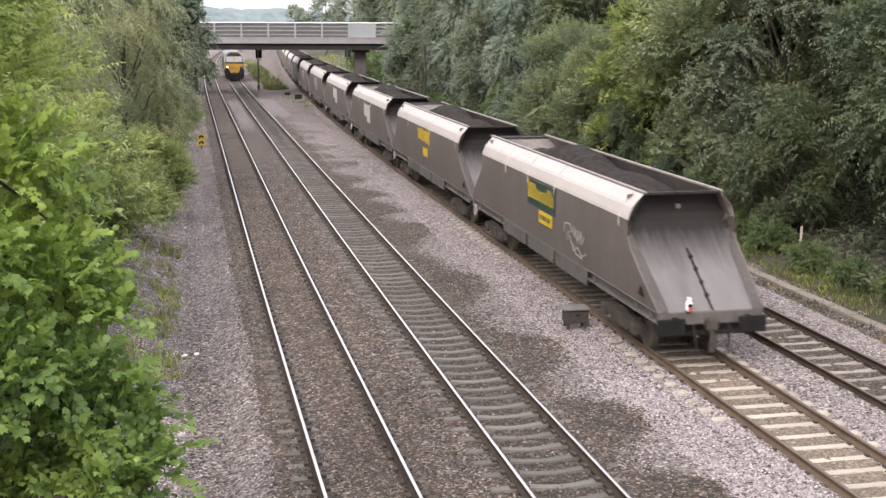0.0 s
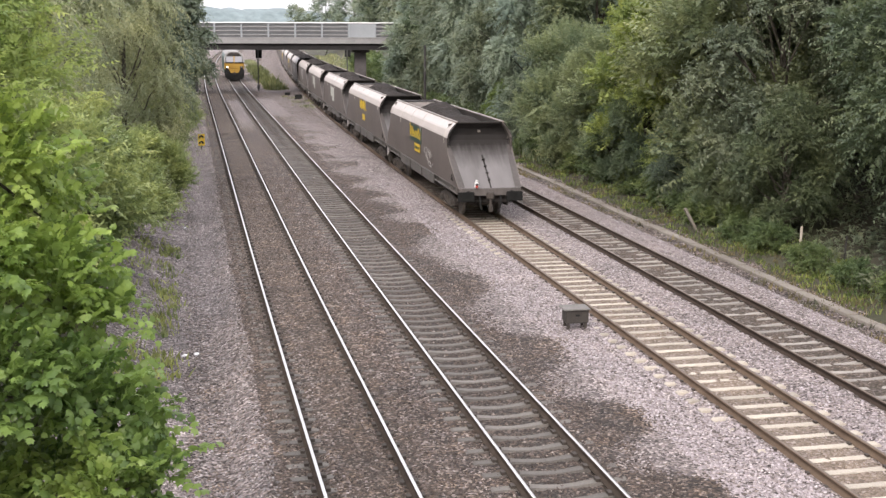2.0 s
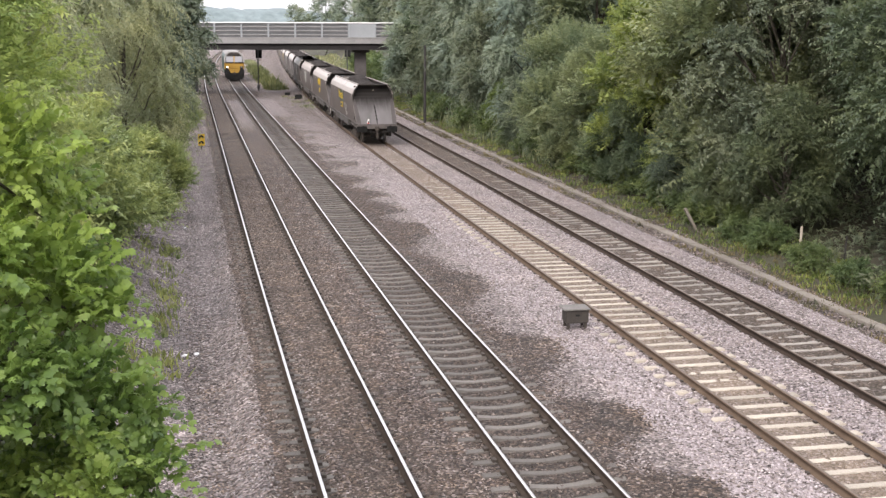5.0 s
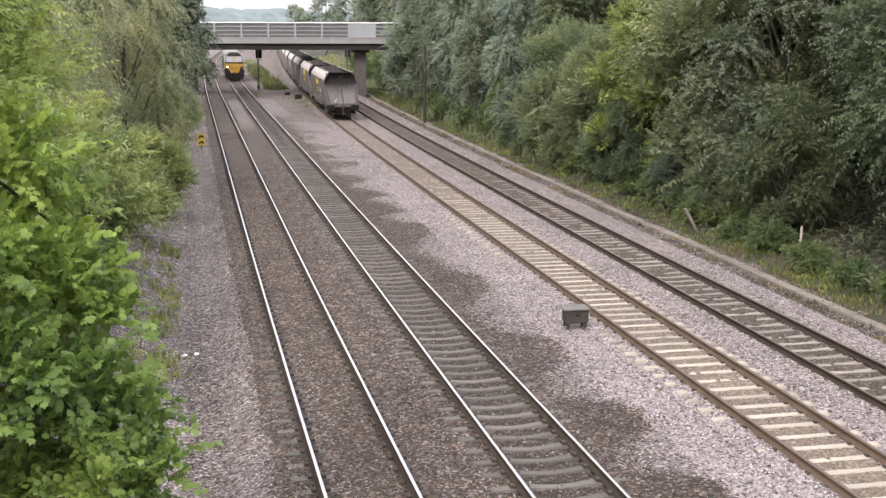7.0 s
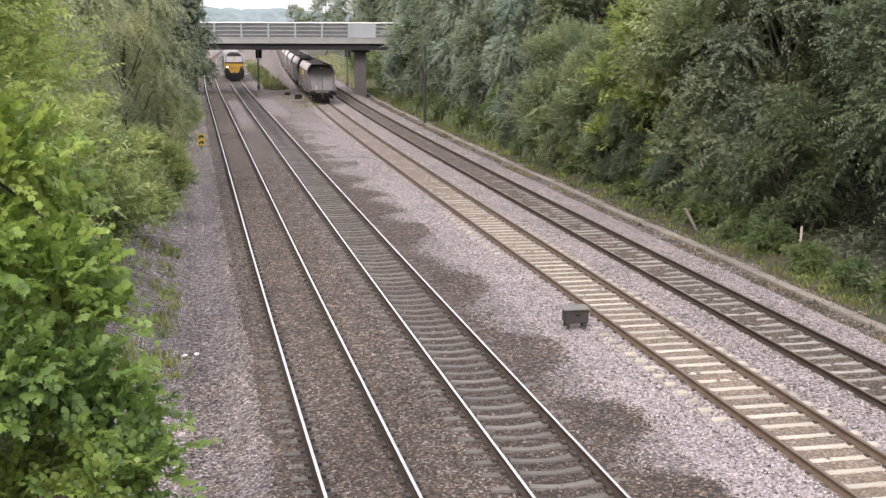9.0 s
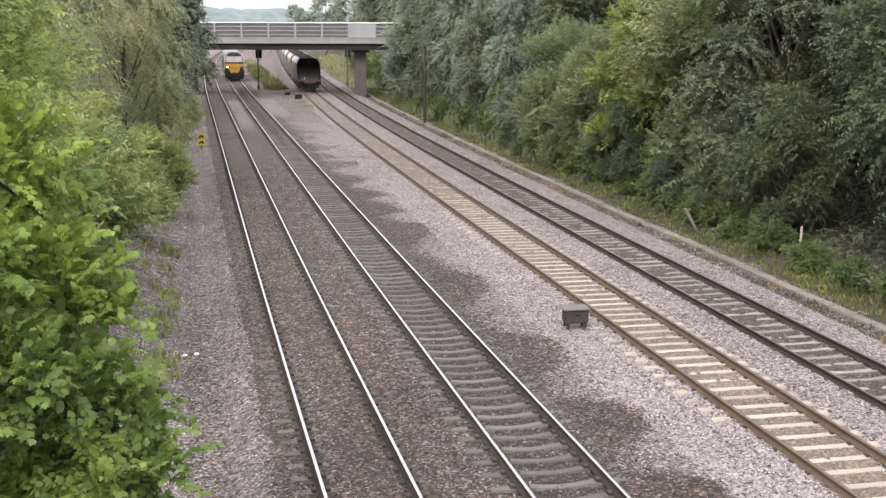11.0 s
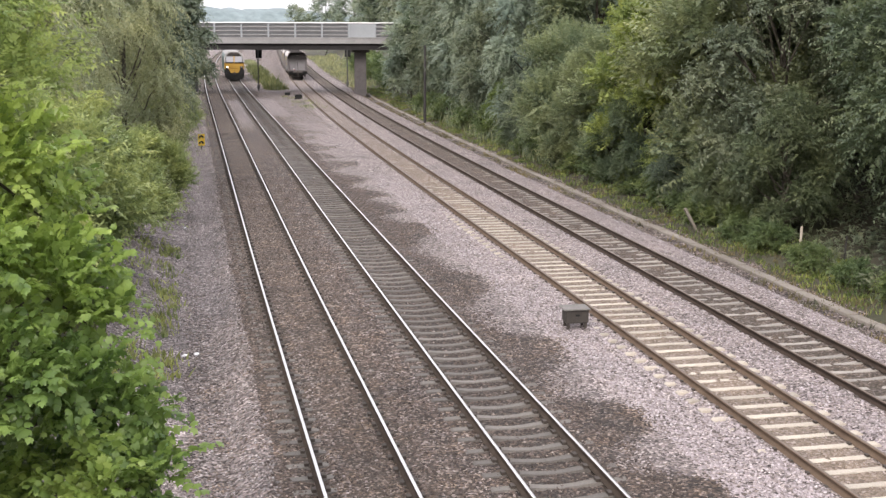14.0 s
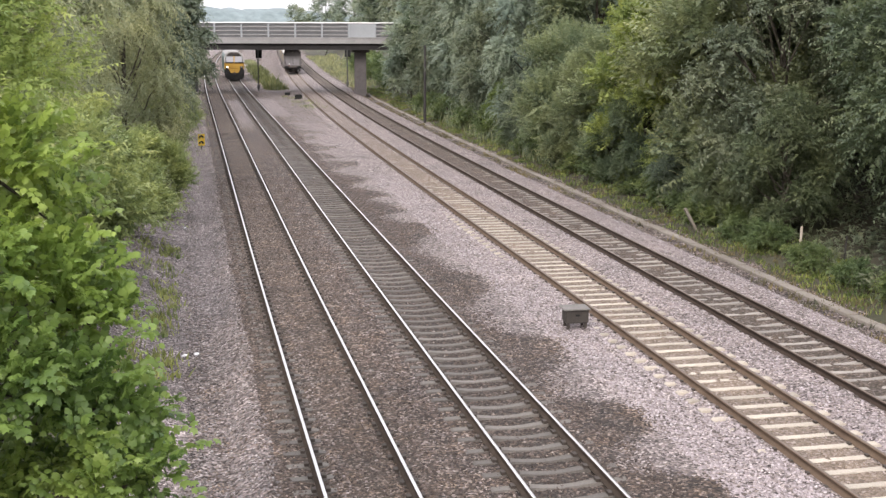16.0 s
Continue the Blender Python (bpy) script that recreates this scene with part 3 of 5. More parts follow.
def rail(line, side, parent, head, flank):
    s = np.concatenate([np.arange(-20, 160, 2.0), np.arange(160, 520, 5.0)])
    x, y, a = line.at(s, side * 0.7525)
    k = len(RAIL)
    V, F = [], []
    ca, sa = np.cos(a), np.sin(a)
    for u, z in RAIL:
        V.append(np.stack([x + u * ca, y + u * sa, np.full_like(x, z)], -1))
    V = np.stack(V, 1).reshape(-1, 3)
    n = len(s)
    for j in range(k):
        i = np.arange(n - 1)
        F.append(np.stack([i * k + j, i * k + (j + 1) % k, (i + 1) * k + (j + 1) % k, (i + 1) * k + j], -1))
    ob = soup("rail", V, np.concatenate(F), flank, parent)
    ob.data.materials.append(head)
    mi = np.zeros((k, n - 1), np.int32)
    mi[7] = 1
    ob.data.polygons.foreach_set("material_index", mi.ravel())
    return ob


def sleeper_mesh(name, concrete, dip=0.0, clip=1.0):
    """A prestressed sleeper, waisted in the middle, with rail pads and spring clips."""
    bm = bms()
    ends = [(-1.25, 0.13, -0.19), (-1.2, 0.135, -0.165), (-0.52, 0.13, -0.168), (-0.28, 0.12, -0.178 - dip * 0.6), (0, 0.11, -0.182 - dip), (0.28, 0.12, -0.178 - dip * 0.6), (0.52, 0.13, -0.168), (1.2, 0.135, -0.165), (1.25, 0.13, -0.19)]
    rings = []
    for x, w, top in ends:
        rings.append([bm.verts.new(p) for p in ((x, -w, -0.36), (x, -w * 0.68, top), (x, w * 0.68, top), (x, w, -0.36))])
    for a, b in zip(rings, rings[1:]):
        for i in range(3):
            bm.faces.new((a[i], b[i], b[i + 1], a[i + 1]))
    bm.faces.new(rings[0])
    bm.faces.new(rings[-1][::-1])
    bmesh.ops.recalc_face_normals(bm, faces=bm.faces[:])
    for side in (-1, 1):
        for e in (-1, 1):
            box(bm, side * 0.7525 + e * 0.12, 0, -0.14, 0.08 * clip, 0.14 * clip, 0.06 * clip, mat=1)
    me = bpy.data.meshes.new(name)
    bm.to_mesh(me)
    bm.free()
    me.materials.append(concrete)
    me.materials.append(CLIP)
    return me


def track(line, head, flank, concrete, label, dip):
    t = tagged(new("railway_track"), label, "track", "tracks through the cutting")
    rail(line, -1, t, head, flank)
    rail(line, 1, t, head, flank)
    me = sleeper_mesh("sleeper", concrete, dip, 1.0 if head is RAIL_HEAD else 0.7)
    return t, me


SPACING = 0.607
TRACKS = []
for i, (head, flank, concrete, label, dip) in enumerate((
    (RAIL_HEAD, RAIL_SIDE, CONCRETE, "polished steel rails on concrete sleepers buried in brown ballast", 0.0),
    (RAIL_HEAD, RAIL_SIDE, CONCRETE_GREY, "polished steel rails on grey concrete sleepers in brown ballast", 0.028),
    (RAIL_HEAD_DULL, RAIL_TAN, CONCRETE_NEW, "rusty brown rails on pale sandy concrete sleepers", -0.014),
    (RAIL_HEAD_DULL, RAIL_DARK, CONCRETE_MID, "dark rusty rails on grey concrete sleepers beside the verge", 0.01),
)):
    TRACKS.append((*track(LINES[i], head, flank, concrete, label, dip), LINES[i]))


# ---- the coal train ----
def hopper_wagon():
    """A bogie coal hopper: shell with sloping pale hoods, sloping ends, underframe, two bogies."""
    w = tagged(new("hopper_wagon"), "grey bogie coal hopper wagon with pale hoods", "wagon", "wagons of the coal train")
    for s in (-1, 1):
        # side sheet: slightly barrelled, its ends raked out towards the headstocks
        bm = bms()
        rows = [(1.27, 1.28, 9.0), (1.31, 1.7, 8.42), (1.34, 2.1, 7.84), (1.35, 2.42, 7.4), (1.35, 2.56, 7.26), (1.35, 2.7, 7.2), (1.34, 3.06, 7.2)]
        cols = 9
        ring = []
        for x, z, half in rows:
            ring.append([bm.verts.new((s * x, -half + 2 * half * i / (cols - 1), z)) for i in range(cols)])
        for a, b in zip(ring, ring[1:]):
            for i in range(cols - 1):
                bm.faces.new((a[i], a[i + 1], b[i + 1], b[i]))
        bmesh.ops.recalc_face_normals(bm, faces=bm.faces[:])
        r = bmesh.ops.extrude_face_region(bm, geom=bm.faces[:])
        bmesh.ops.translate(bm, vec=(-s * 0.05, 0, 0), verts=[g for g in r["geom"] if isinstance(g, bmesh.types.BMVert)])
        bmesh.ops.recalc_face_normals(bm, faces=bm.faces[:])
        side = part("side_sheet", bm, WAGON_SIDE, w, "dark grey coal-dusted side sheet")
        # hood panel along the top, with welded seams
        bm = bms()
        bend = [(1.345, 3.065), (1.325, 3.14), (1.245, 3.345), (1.2, 3.415), (0.96, 3.69)]
        for (xa, za), (xb, zb) in zip(bend, bend[1:]):
            pts = [(s * xa, -7.185, za), (s * xa, 7.185, za), (s * xb, 7.185, zb), (s * xb, -7.185, zb)]
            plate(bm, pts if s > 0 else pts[::-1], 0.04)
        hood = part("hood_panel", bm, WAGON_HOOD, w, "pale sloping hood panel")
        for y in (-6.6, -1.4, 1.3, 3.9):
            bm = bms()
            box(bm, s * 1.302, y, 3.2, 0.014, 0.035, 0.33, turn=Matrix.Rotation(-s * 0.38, 4, "Y"))
            box(bm, s * 1.1, y, 3.56, 0.014, 0.035, 0.36, turn=Matrix.Rotation(-s * 0.72, 4, "Y"))
            box(bm, s * 1.357, y, 2.94, 0.012, 0.03, 0.2)
            part("seam", bm, WAGON_SEAM, hood, "pale weld seam")
        bm = bms()
        box(bm, s * 0.95, 0, 3.69, 0.09, 14.4, 0.07, 0.015)
        part("top_rim", bm, WAGON_RIM, w, "rubbed steel top rim")
        # inner slope of the hopper mouth
        bm = bms()
        pts = [(s * 0.93, -7.1, 3.66), (s * 0.93, 7.1, 3.66), (s * 1.25, 7.1, 3.1), (s * 1.25, -7.1, 3.1)]
        plate(bm, pts, 0.01)
        plate(bm, [(s * 1.25, -7.1, 3.1), (s * 1.25, 7.1, 3.1), (s * 0.55, 4.5, 1.2), (s * 0.55, -4.5, 1.2)], 0.01)
        part("inner_lining", bm, WAGON_INSIDE, w)
        # solebar: a channel over the bogies, a deeper skirt between them
        bm = bms()
        box(bm, s * 1.17, 0, 1.15, 0.03, 17.8, 0.24)
        box(bm, s * 1.23, 0, 1.27, 0.13, 17.8, 0.03, 0.008)
        box(bm, s * 1.23, 0, 1.035, 0.13, 17.8, 0.025, 0.006)
        sole = part("solebar", bm, SOLEBAR, w, "dusty steel channel solebar")
        for y0, y1 in ((-4.3, -1.55), (-1.35, 1.35), (1.55, 4.3)):
            bm = bms()
            pts = [(s * 1.285, y0, 1.25), (s * 1.285, y1, 1.25), (s * 1.27, y1 - 0.06, 0.86), (s * 1.27, y0 + 0.06, 0.86)]
            plate(bm, pts if s > 0 else pts[::-1], 0.03)
            part("skirt_plate", bm, SOLEBAR, sole, "dusty skirt plate between the bogies")
            for f in (0.3, 0.72):
                bm = bms()
                box(bm, s * 1.285, y0 + (y1 - y0) * f, 1.06, 0.014, 0.07, 0.12, 0.004)
                part("slot", bm, WAGON_BLACK, sole)
        for y in (-8.55, -7.6, -4.75, 4.75, 7.6, 8.55):
            bm = bms()
            box(bm, s * 1.23, y, 1.15, 0.11, 0.05, 0.22, 0.006)
            part("bracket", bm, SOLEBAR, sole)
        for y in (-2.9, 2.9):
            bm = bms()
            box(bm, s * 0.7, y, 0.78, 0.5, 1.0, 0.3, 0.04)
            rod(bm, (s * 0.95, y - 0.9, 0.84), (s * 0.95, y + 0.9, 0.84), 0.05)
            part("door_gear", bm, BOGIE, w)
        # dark plate painting the shade inside a three-cornered hole near the rear end
        bm = bms()
        tri = [(s * 1.332, -8.3, 1.5), (s * 1.332, -7.98, 1.5), (s * 1.345, -8.14, 1.74)]
        plate(bm, tri if s < 0 else tri[::-1], 0.02)
        part("hole_plate", bm, WAGON_BLACK, w, "dark three-cornered plate in place of a hole")
    for e in (-1, 1):
        # the end sheet curves in under the rim; its head is dark with coal and painted shade
        prof = [(8.96, 1.27), (8.38, 1.7), (7.8, 2.1), (7.4, 2.38), (7.17, 2.56), (6.98, 2.74), (6.84, 2.95)]
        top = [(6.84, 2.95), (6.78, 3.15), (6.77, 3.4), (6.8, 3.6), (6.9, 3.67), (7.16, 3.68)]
        for nm, pr, mt, lab in (("end_sheet", prof, WAGON_END, "streaked grey raked end sheet"), ("end_plate", top, WAGON_END, "head of the end sheet, dark with coal and painted shade")):
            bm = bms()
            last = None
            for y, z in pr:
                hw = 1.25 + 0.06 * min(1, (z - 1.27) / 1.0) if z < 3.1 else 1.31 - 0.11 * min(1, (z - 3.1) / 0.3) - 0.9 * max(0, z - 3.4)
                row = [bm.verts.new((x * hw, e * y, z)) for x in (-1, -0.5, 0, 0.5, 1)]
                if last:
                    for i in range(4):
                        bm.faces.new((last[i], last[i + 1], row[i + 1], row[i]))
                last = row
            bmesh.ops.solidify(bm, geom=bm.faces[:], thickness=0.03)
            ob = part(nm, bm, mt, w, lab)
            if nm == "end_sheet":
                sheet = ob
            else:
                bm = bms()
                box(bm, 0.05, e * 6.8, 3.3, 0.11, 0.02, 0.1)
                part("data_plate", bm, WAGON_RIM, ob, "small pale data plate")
        # dark wing plates flank the pale sheet
        for s in (-1, 1):
            bm = bms()
            last = None
            for k, (y, z) in enumerate(prof[:-1]):
                inner = 1.0 + 0.04 * k
                outer = 1.245 + 0.055 * min(1, (z - 1.27) / 1.0)
                row = [bm.verts.new((s * x, e * (y + 0.022), z + 0.022)) for x in (inner, outer)]
                if last:
                    bm.faces.new((last[0], last[1], row[1], row[0]))
                last = row
            bmesh.ops.solidify(bm, geom=bm.faces[:], thickness=0.02)
            part("wing_plate", bm, WAGON_WING, sheet, "dark grey flank of the end sheet")
        slope = math.atan2(1.11, 1.54)
        # black paints the shadow line of a stiffener and bosses in the sheet's colour
        for x in (0.04,):
            bm = bms()
            box(bm, x, e * 8.2, 1.84, 0.045, 1.9, 0.03, turn=Matrix.Rotation(-e * slope, 4, "X"))
            part("stiffener", bm, WAGON_BLACK if x == 0.04 else WAGON_END, sheet)
        for k in range(4):
            bm = bms()
            f = 0.22 + 0.21 * k
            rod(bm, (0.04, e * (8.95 - 1.54 * f), 1.26 + 1.11 * f), (0.04, e * (8.98 - 1.54 * f), 1.34 + 1.11 * f), 0.05, seg=10)
            part("hinge_boss", bm, WAGON_BLACK, sheet)
        bm = bms()
        box(bm, 0, e * 7.17, 3.665, 1.84, 0.07, 0.07, 0.015)
        for s in (-1, 1):
            box(bm, s * 1.325, e * 7.19, 2.88, 0.04, 0.03, 0.36)
        for s in (-1, 1):
            for (xa, za), (xb, zb) in zip(bend, bend[1:]):
                plate(bm, [(s * xa, e * 7.196, za), (s * xb, e * 7.196, zb), (s * (xb - 0.025), e * 7.196, zb - 0.02), (s * (xa - 0.03), e * 7.196, za - 0.015)], 0.008)
        part("end_rim", bm, WAGON_BLACK, w)
        # added block and bar keep light from under the headstock; no part known there
        bm = bms()
        box(bm, 0, e * 8.3, 0.8, 1.7, 0.9, 0.3, 0.05)
        rod(bm, (-0.9, e * 8.75, 0.72), (0.9, e * 8.75, 0.72), 0.06)
        part("shade_block", bm, WAGON_BLACK, w)
        bm = bms()
        plate(bm, [(-1.2, e * 6.72, 3.6), (1.2, e * 6.72, 3.6), (0.6, e * 4.4, 1.25), (-0.6, e * 4.4, 1.25)], 0.01)
        part("inner_end_slope", bm, WAGON_INSIDE, w)
        bm = bms()
        box(bm, 0, e * 8.91, 1.12, 2.5, 0.14, 0.3, 0.02)
        part("headstock", bm, WAGON_WING, w, "grimy steel headstock")
        for s in (-1, 1):
            bm = bms()
            rod(bm, (s * 0.865, e * 8.9, 1.05), (s * 0.865, e * 9.06, 1.05), 0.12)
            box(bm, s * 0.97, e * 9.065, 0.95, 0.66, 0.05, 0.38, 0.02)
            part("buffer", bm, BUFFER, w, "black oblong buffer")
            bm = bms()
            rod(bm, (s * 0.42, e * 9.0, 0.98), (s * 0.40, e * 9.12, 0.62), 0.028, seg=8)
            rod(bm, (s * 0.40, e * 9.12, 0.62), (s * 0.36, e * 9.08, 0.45), 0.032, seg=8)
            part("air_hose", bm, BLACK, w)
        bm = bms()
        box(bm, 0, e * 9.03, 0.98, 0.3, 0.22, 0.3, 0.05)
        rod(bm, (0, e * 9.06, 0.95), (0, e * 9.12, 0.45), 0.06)
        box(bm, 0.0, e * 9.12, 0.5, 0.16, 0.1, 0.3, 0.03)
        part("coupling", bm, BOGIE, w, "grimy drawhook and screw coupling")
        # bogie
        bm = bms()
        box(bm, 0, e * 6.2, 0.66, 1.9, 0.42, 0.3, 0.04)
        bogie = part("bogie", bm, BOGIE, w, "grimy two-axle bogie")
        for s in (-1, 1):
            bm = bms()
            yc = e * 6.2
            pts = [(-1.4, 0.42), (-1.15, 0.36), (-0.7, 0.42), (-0.45, 0.28), (0.45, 0.28), (0.7, 0.42), (1.15, 0.36), (1.4, 0.42), (1.4, 0.6), (0.75, 0.72), (0.45, 0.82), (-0.45, 0.82), (-0.75, 0.72), (-1.4, 0.6)]
            plate(bm, [(s * 1.1, yc + y, z) for y, z in (pts if s > 0 else pts[::-1])], 0.12)
            for y in (-1.02, 1.02):
                box(bm, s * 1.12, yc + y, 0.46, 0.14, 0.3, 0.28, 0.04)
            for y in (-0.2, 0, 0.2):
                rod(bm, (s * 1.1, yc + y, 0.34), (s * 1.1, yc + y, 0.66), 0.075, seg=10)
            part("side_frame", bm, BOGIE, bogie)
        for y in (-1.02, 1.02):
            bm = bms()
            for s in (-1, 1):
                rod(bm, (s * 0.69, e * 6.2 + y, 0.42), (s * 0.79, e * 6.2 + y, 0.42), 0.42, seg=28)
                rod(bm, (s * 0.665, e * 6.2 + y, 0.42), (s * 0.69, e * 6.2 + y, 0.42), 0.45, seg=28)
            rod(bm, (-0.7, e * 6.2 + y, 0.42), (0.7, e * 6.2 + y, 0.42), 0.09)
            part("wheelset", bm, WHEEL, bogie)
    bm = bms()
    box(bm, 0, 0, 1.22, 0.9, 9.0, 0.06)
    box(bm, 0, 0, 1.1, 0.5, 17.6, 0.16)
    for y in (-3.1, 0, 3.1):
        box(bm, 0, y, 0.8, 1.3, 2.5, 0.5, 0.12)
    part("hopper_bottom", bm, WAGON_BLACK, w)
    for s, e in ((-1, 1), (1, -1)):
        bm = bms()
        ring = [(s * 1.3, e * 8.3 + 0.2 * math.cos(k * math.pi / 8), 0.92 + 0.2 * math.sin(k * math.pi / 8)) for k in range(17)]
        for p, q in zip(ring, ring[1:]):
            rod(bm, p, q, 0.024, seg=6)
        for k in (0, 2):
            rod(bm, ring[k * 2], ring[k * 2 + 8], 0.014, seg=6)
        rod(bm, (s * 1.12, e * 8.3, 0.92), (s * 1.3, e * 8.3, 0.92), 0.03, seg=8)
        part("brake_handwheel", bm, CHALK, w, "chalky white brake handwheel")
    # the load: coal heaped along the middle, hollow at the ends
    bm = bms()
    nx, ny = 9, 40
    pts = []
    for j in range(ny + 1):
        y = -6.75 + 13.5 * j / ny
        fill = 1 - (abs(y) / 6.75) ** 3
        row = []
        for i in range(nx + 1):
            x = -1 + 2 * i / nx
            z = 3.0 + 0.82 * fill - 0.2 * x * x * fill - 0.65 * abs(x) ** 3 * fill + 0.16 * math.sin(y * 1.05 + 0.6) * fill + 0.08 * noise.noise(Vector((x * 2.5, y * 2.2, 3.0)))
            row.append(bm.verts.new((x * 1.05, y, z)))
        pts.append(row)
    for a, b in zip(pts, pts[1:]):
        for i in range(nx):
            bm.faces.new((a[i], a[i + 1], b[i + 1], b[i]))
    part("coal_load", bm, COAL, w, "black lump coal heaped in the hopper")
    return w


def logo(w, style):
    """The owner's mark on the west side, drawn as plain shapes in its colours."""
    x = -1.352
    if style == "green":
        bm = bms()
        box(bm, x - 0.002, -0.15, 2.62, 0.012, 2.9, 0.74)
        mark = part("logo_panel", bm, GREEN, w, "dark green panel with a yellow mark")
        rng = random.Random(5)
        y = 1.15
        while y > -1.45:
            wd = rng.uniform(0.06, 0.085)
            h = 0.56 if y > 1.0 else rng.choice((0.32, 0.34, 0.46))
            slant = Matrix.Rotation(radians(-9), 4, "X")
            bm = bms()
            box(bm, x - 0.012, y, 2.44 + h / 2, 0.01, wd, h, turn=slant)
            part("bar", bm, YELLOW, mark)
            y -= wd + 0.15
        bm = bms()
        box(bm, x - 0.006, -0.62, 2.02, 0.012, 1.3, 0.36, 0.004)
        plaque = part("logo_plaque", bm, YELLOW, w, "small yellow plaque")
        for k in range(8):
            bm = bms()
            box(bm, x - 0.014, -0.13 - 0.13 * k - (0.05 if k > 4 else 0), 2.02, 0.006, 0.08, 0.14)
            part("bar", bm, GREEN, plaque)
    elif style == "yellow":
        bm = bms()
        rng = random.Random(6)
        y = 1.2
        while y > -1.45:
            wd = rng.uniform(0.1, 0.14)
            box(bm, x - 0.004, y, 2.5 + 0.22, 0.012, wd, rng.choice((0.42, 0.5, 0.62)))
            y -= wd + 0.12
        part("logo_mark", bm, YELLOW, w, "yellow lettered mark drawn as bars")
        bm = bms()
        box(bm, x - 0.004, -0.45, 2.02, 0.012, 1.1, 0.36, 0.004)
        part("logo_plaque", bm, YELLOW, w, "small yellow plaque")
    else:
        bm = bms()
        plate(bm, [(x, 1.5, 2.86), (x, -1.1, 2.86), (x, -1.1, 1.86), (x, 0.2, 1.86), (x, 0.2, 2.16), (x, 1.5, 2.16)], -0.012)
        part("patch_panel", bm, CHALK if style == "chalk" else PATCH, w, "pale painted patch")


def scrawl(w):
    """A faded sprayed scrawl: loose loops of chalky line on the side."""
    strokes = [[(-2.4, 2.0), (-2.4, 2.22), (-2.9, 2.26), (-3.1, 2.1), (-2.7, 2.0), (-2.7, 1.8)], [(-3.2, 2.25), (-3.25, 1.95), (-3.4, 2.2), (-3.5, 1.9)], [(-3.6, 2.2), (-3.6, 1.85), (-3.85, 2.2), (-3.85, 1.85), (-4.1, 2.1)],
               [(-2.9, 1.95), (-3.2, 1.6), (-3.6, 1.75), (-3.9, 1.55), (-4.3, 1.7)], [(-3.1, 1.8), (-3.5, 1.55), (-4.0, 1.5)]]
    for st in strokes:
        bm = bms()
        last = None
        for i, (y, z) in enumerate(st):
            row = [bm.verts.new((-1.345 - d, y + e, z + e)) for d in (0, 0.012) for e in (-0.018, 0.018)]
            if last:
                for p, q in ((0, 1), (1, 3), (3, 2), (2, 0)):
                    bm.faces.new((last[p], last[q], row[q], row[p]))
            last = row
        bmesh.ops.recalc_face_normals(bm, faces=bm.faces[:])
        part("sprayed_stroke", bm, CHALK, w, "faded sprayed stroke")


PITCH = 18.2
START = 32.23
wagon = hopper_wagon()
WAGONS = [wagon]
for i in range(1, 19):
    WAGONS.append(copy_thing(wagon, Matrix()))
for i, ob in enumerate(WAGONS):
    style = ["green", "yellow", "white", "white", "chalk", "chalk"][i] if i < 6 else ("chalk" if i % 2 else "yellow")
    logo(ob, style)
tagged(WAGONS[0], "grey coal hopper wagon with green and yellow panel, red tail lamp")
tagged(WAGONS[1], "grey coal hopper wagon with a yellow mark and pale hood")
tagged(WAGONS[2], "grey coal hopper wagon with a white painted patch")
scrawl(WAGONS[0])
bm = bms()
box(bm, -0.55, -9.02, 1.41, 0.14, 0.12, 0.22, 0.03)
rod(bm, (-0.55, -9.02, 1.54), (-0.55, -9.02, 1.6), 0.05)
tail = part("tail_lamp", bm, WHITE, WAGONS[0], "white tail lamp with a red lens")
bm = bms()
rod(bm, (-0.55, -9.075, 1.35), (-0.55, -9.085, 1.35), 0.05)
part("lens", bm, RED, tail)
bm = bms()
rod(bm, (-0.55, -9.075, 1.43), (-0.55, -9.1, 1.43), 0.05)
part("bezel", bm, BLACK, tail)
bm = bms()
box(bm, -0.55, -9.0, 1.285, 0.08, 0.05, 0.06)
part("lamp_bracket", bm, BLACK, WAGONS[0])


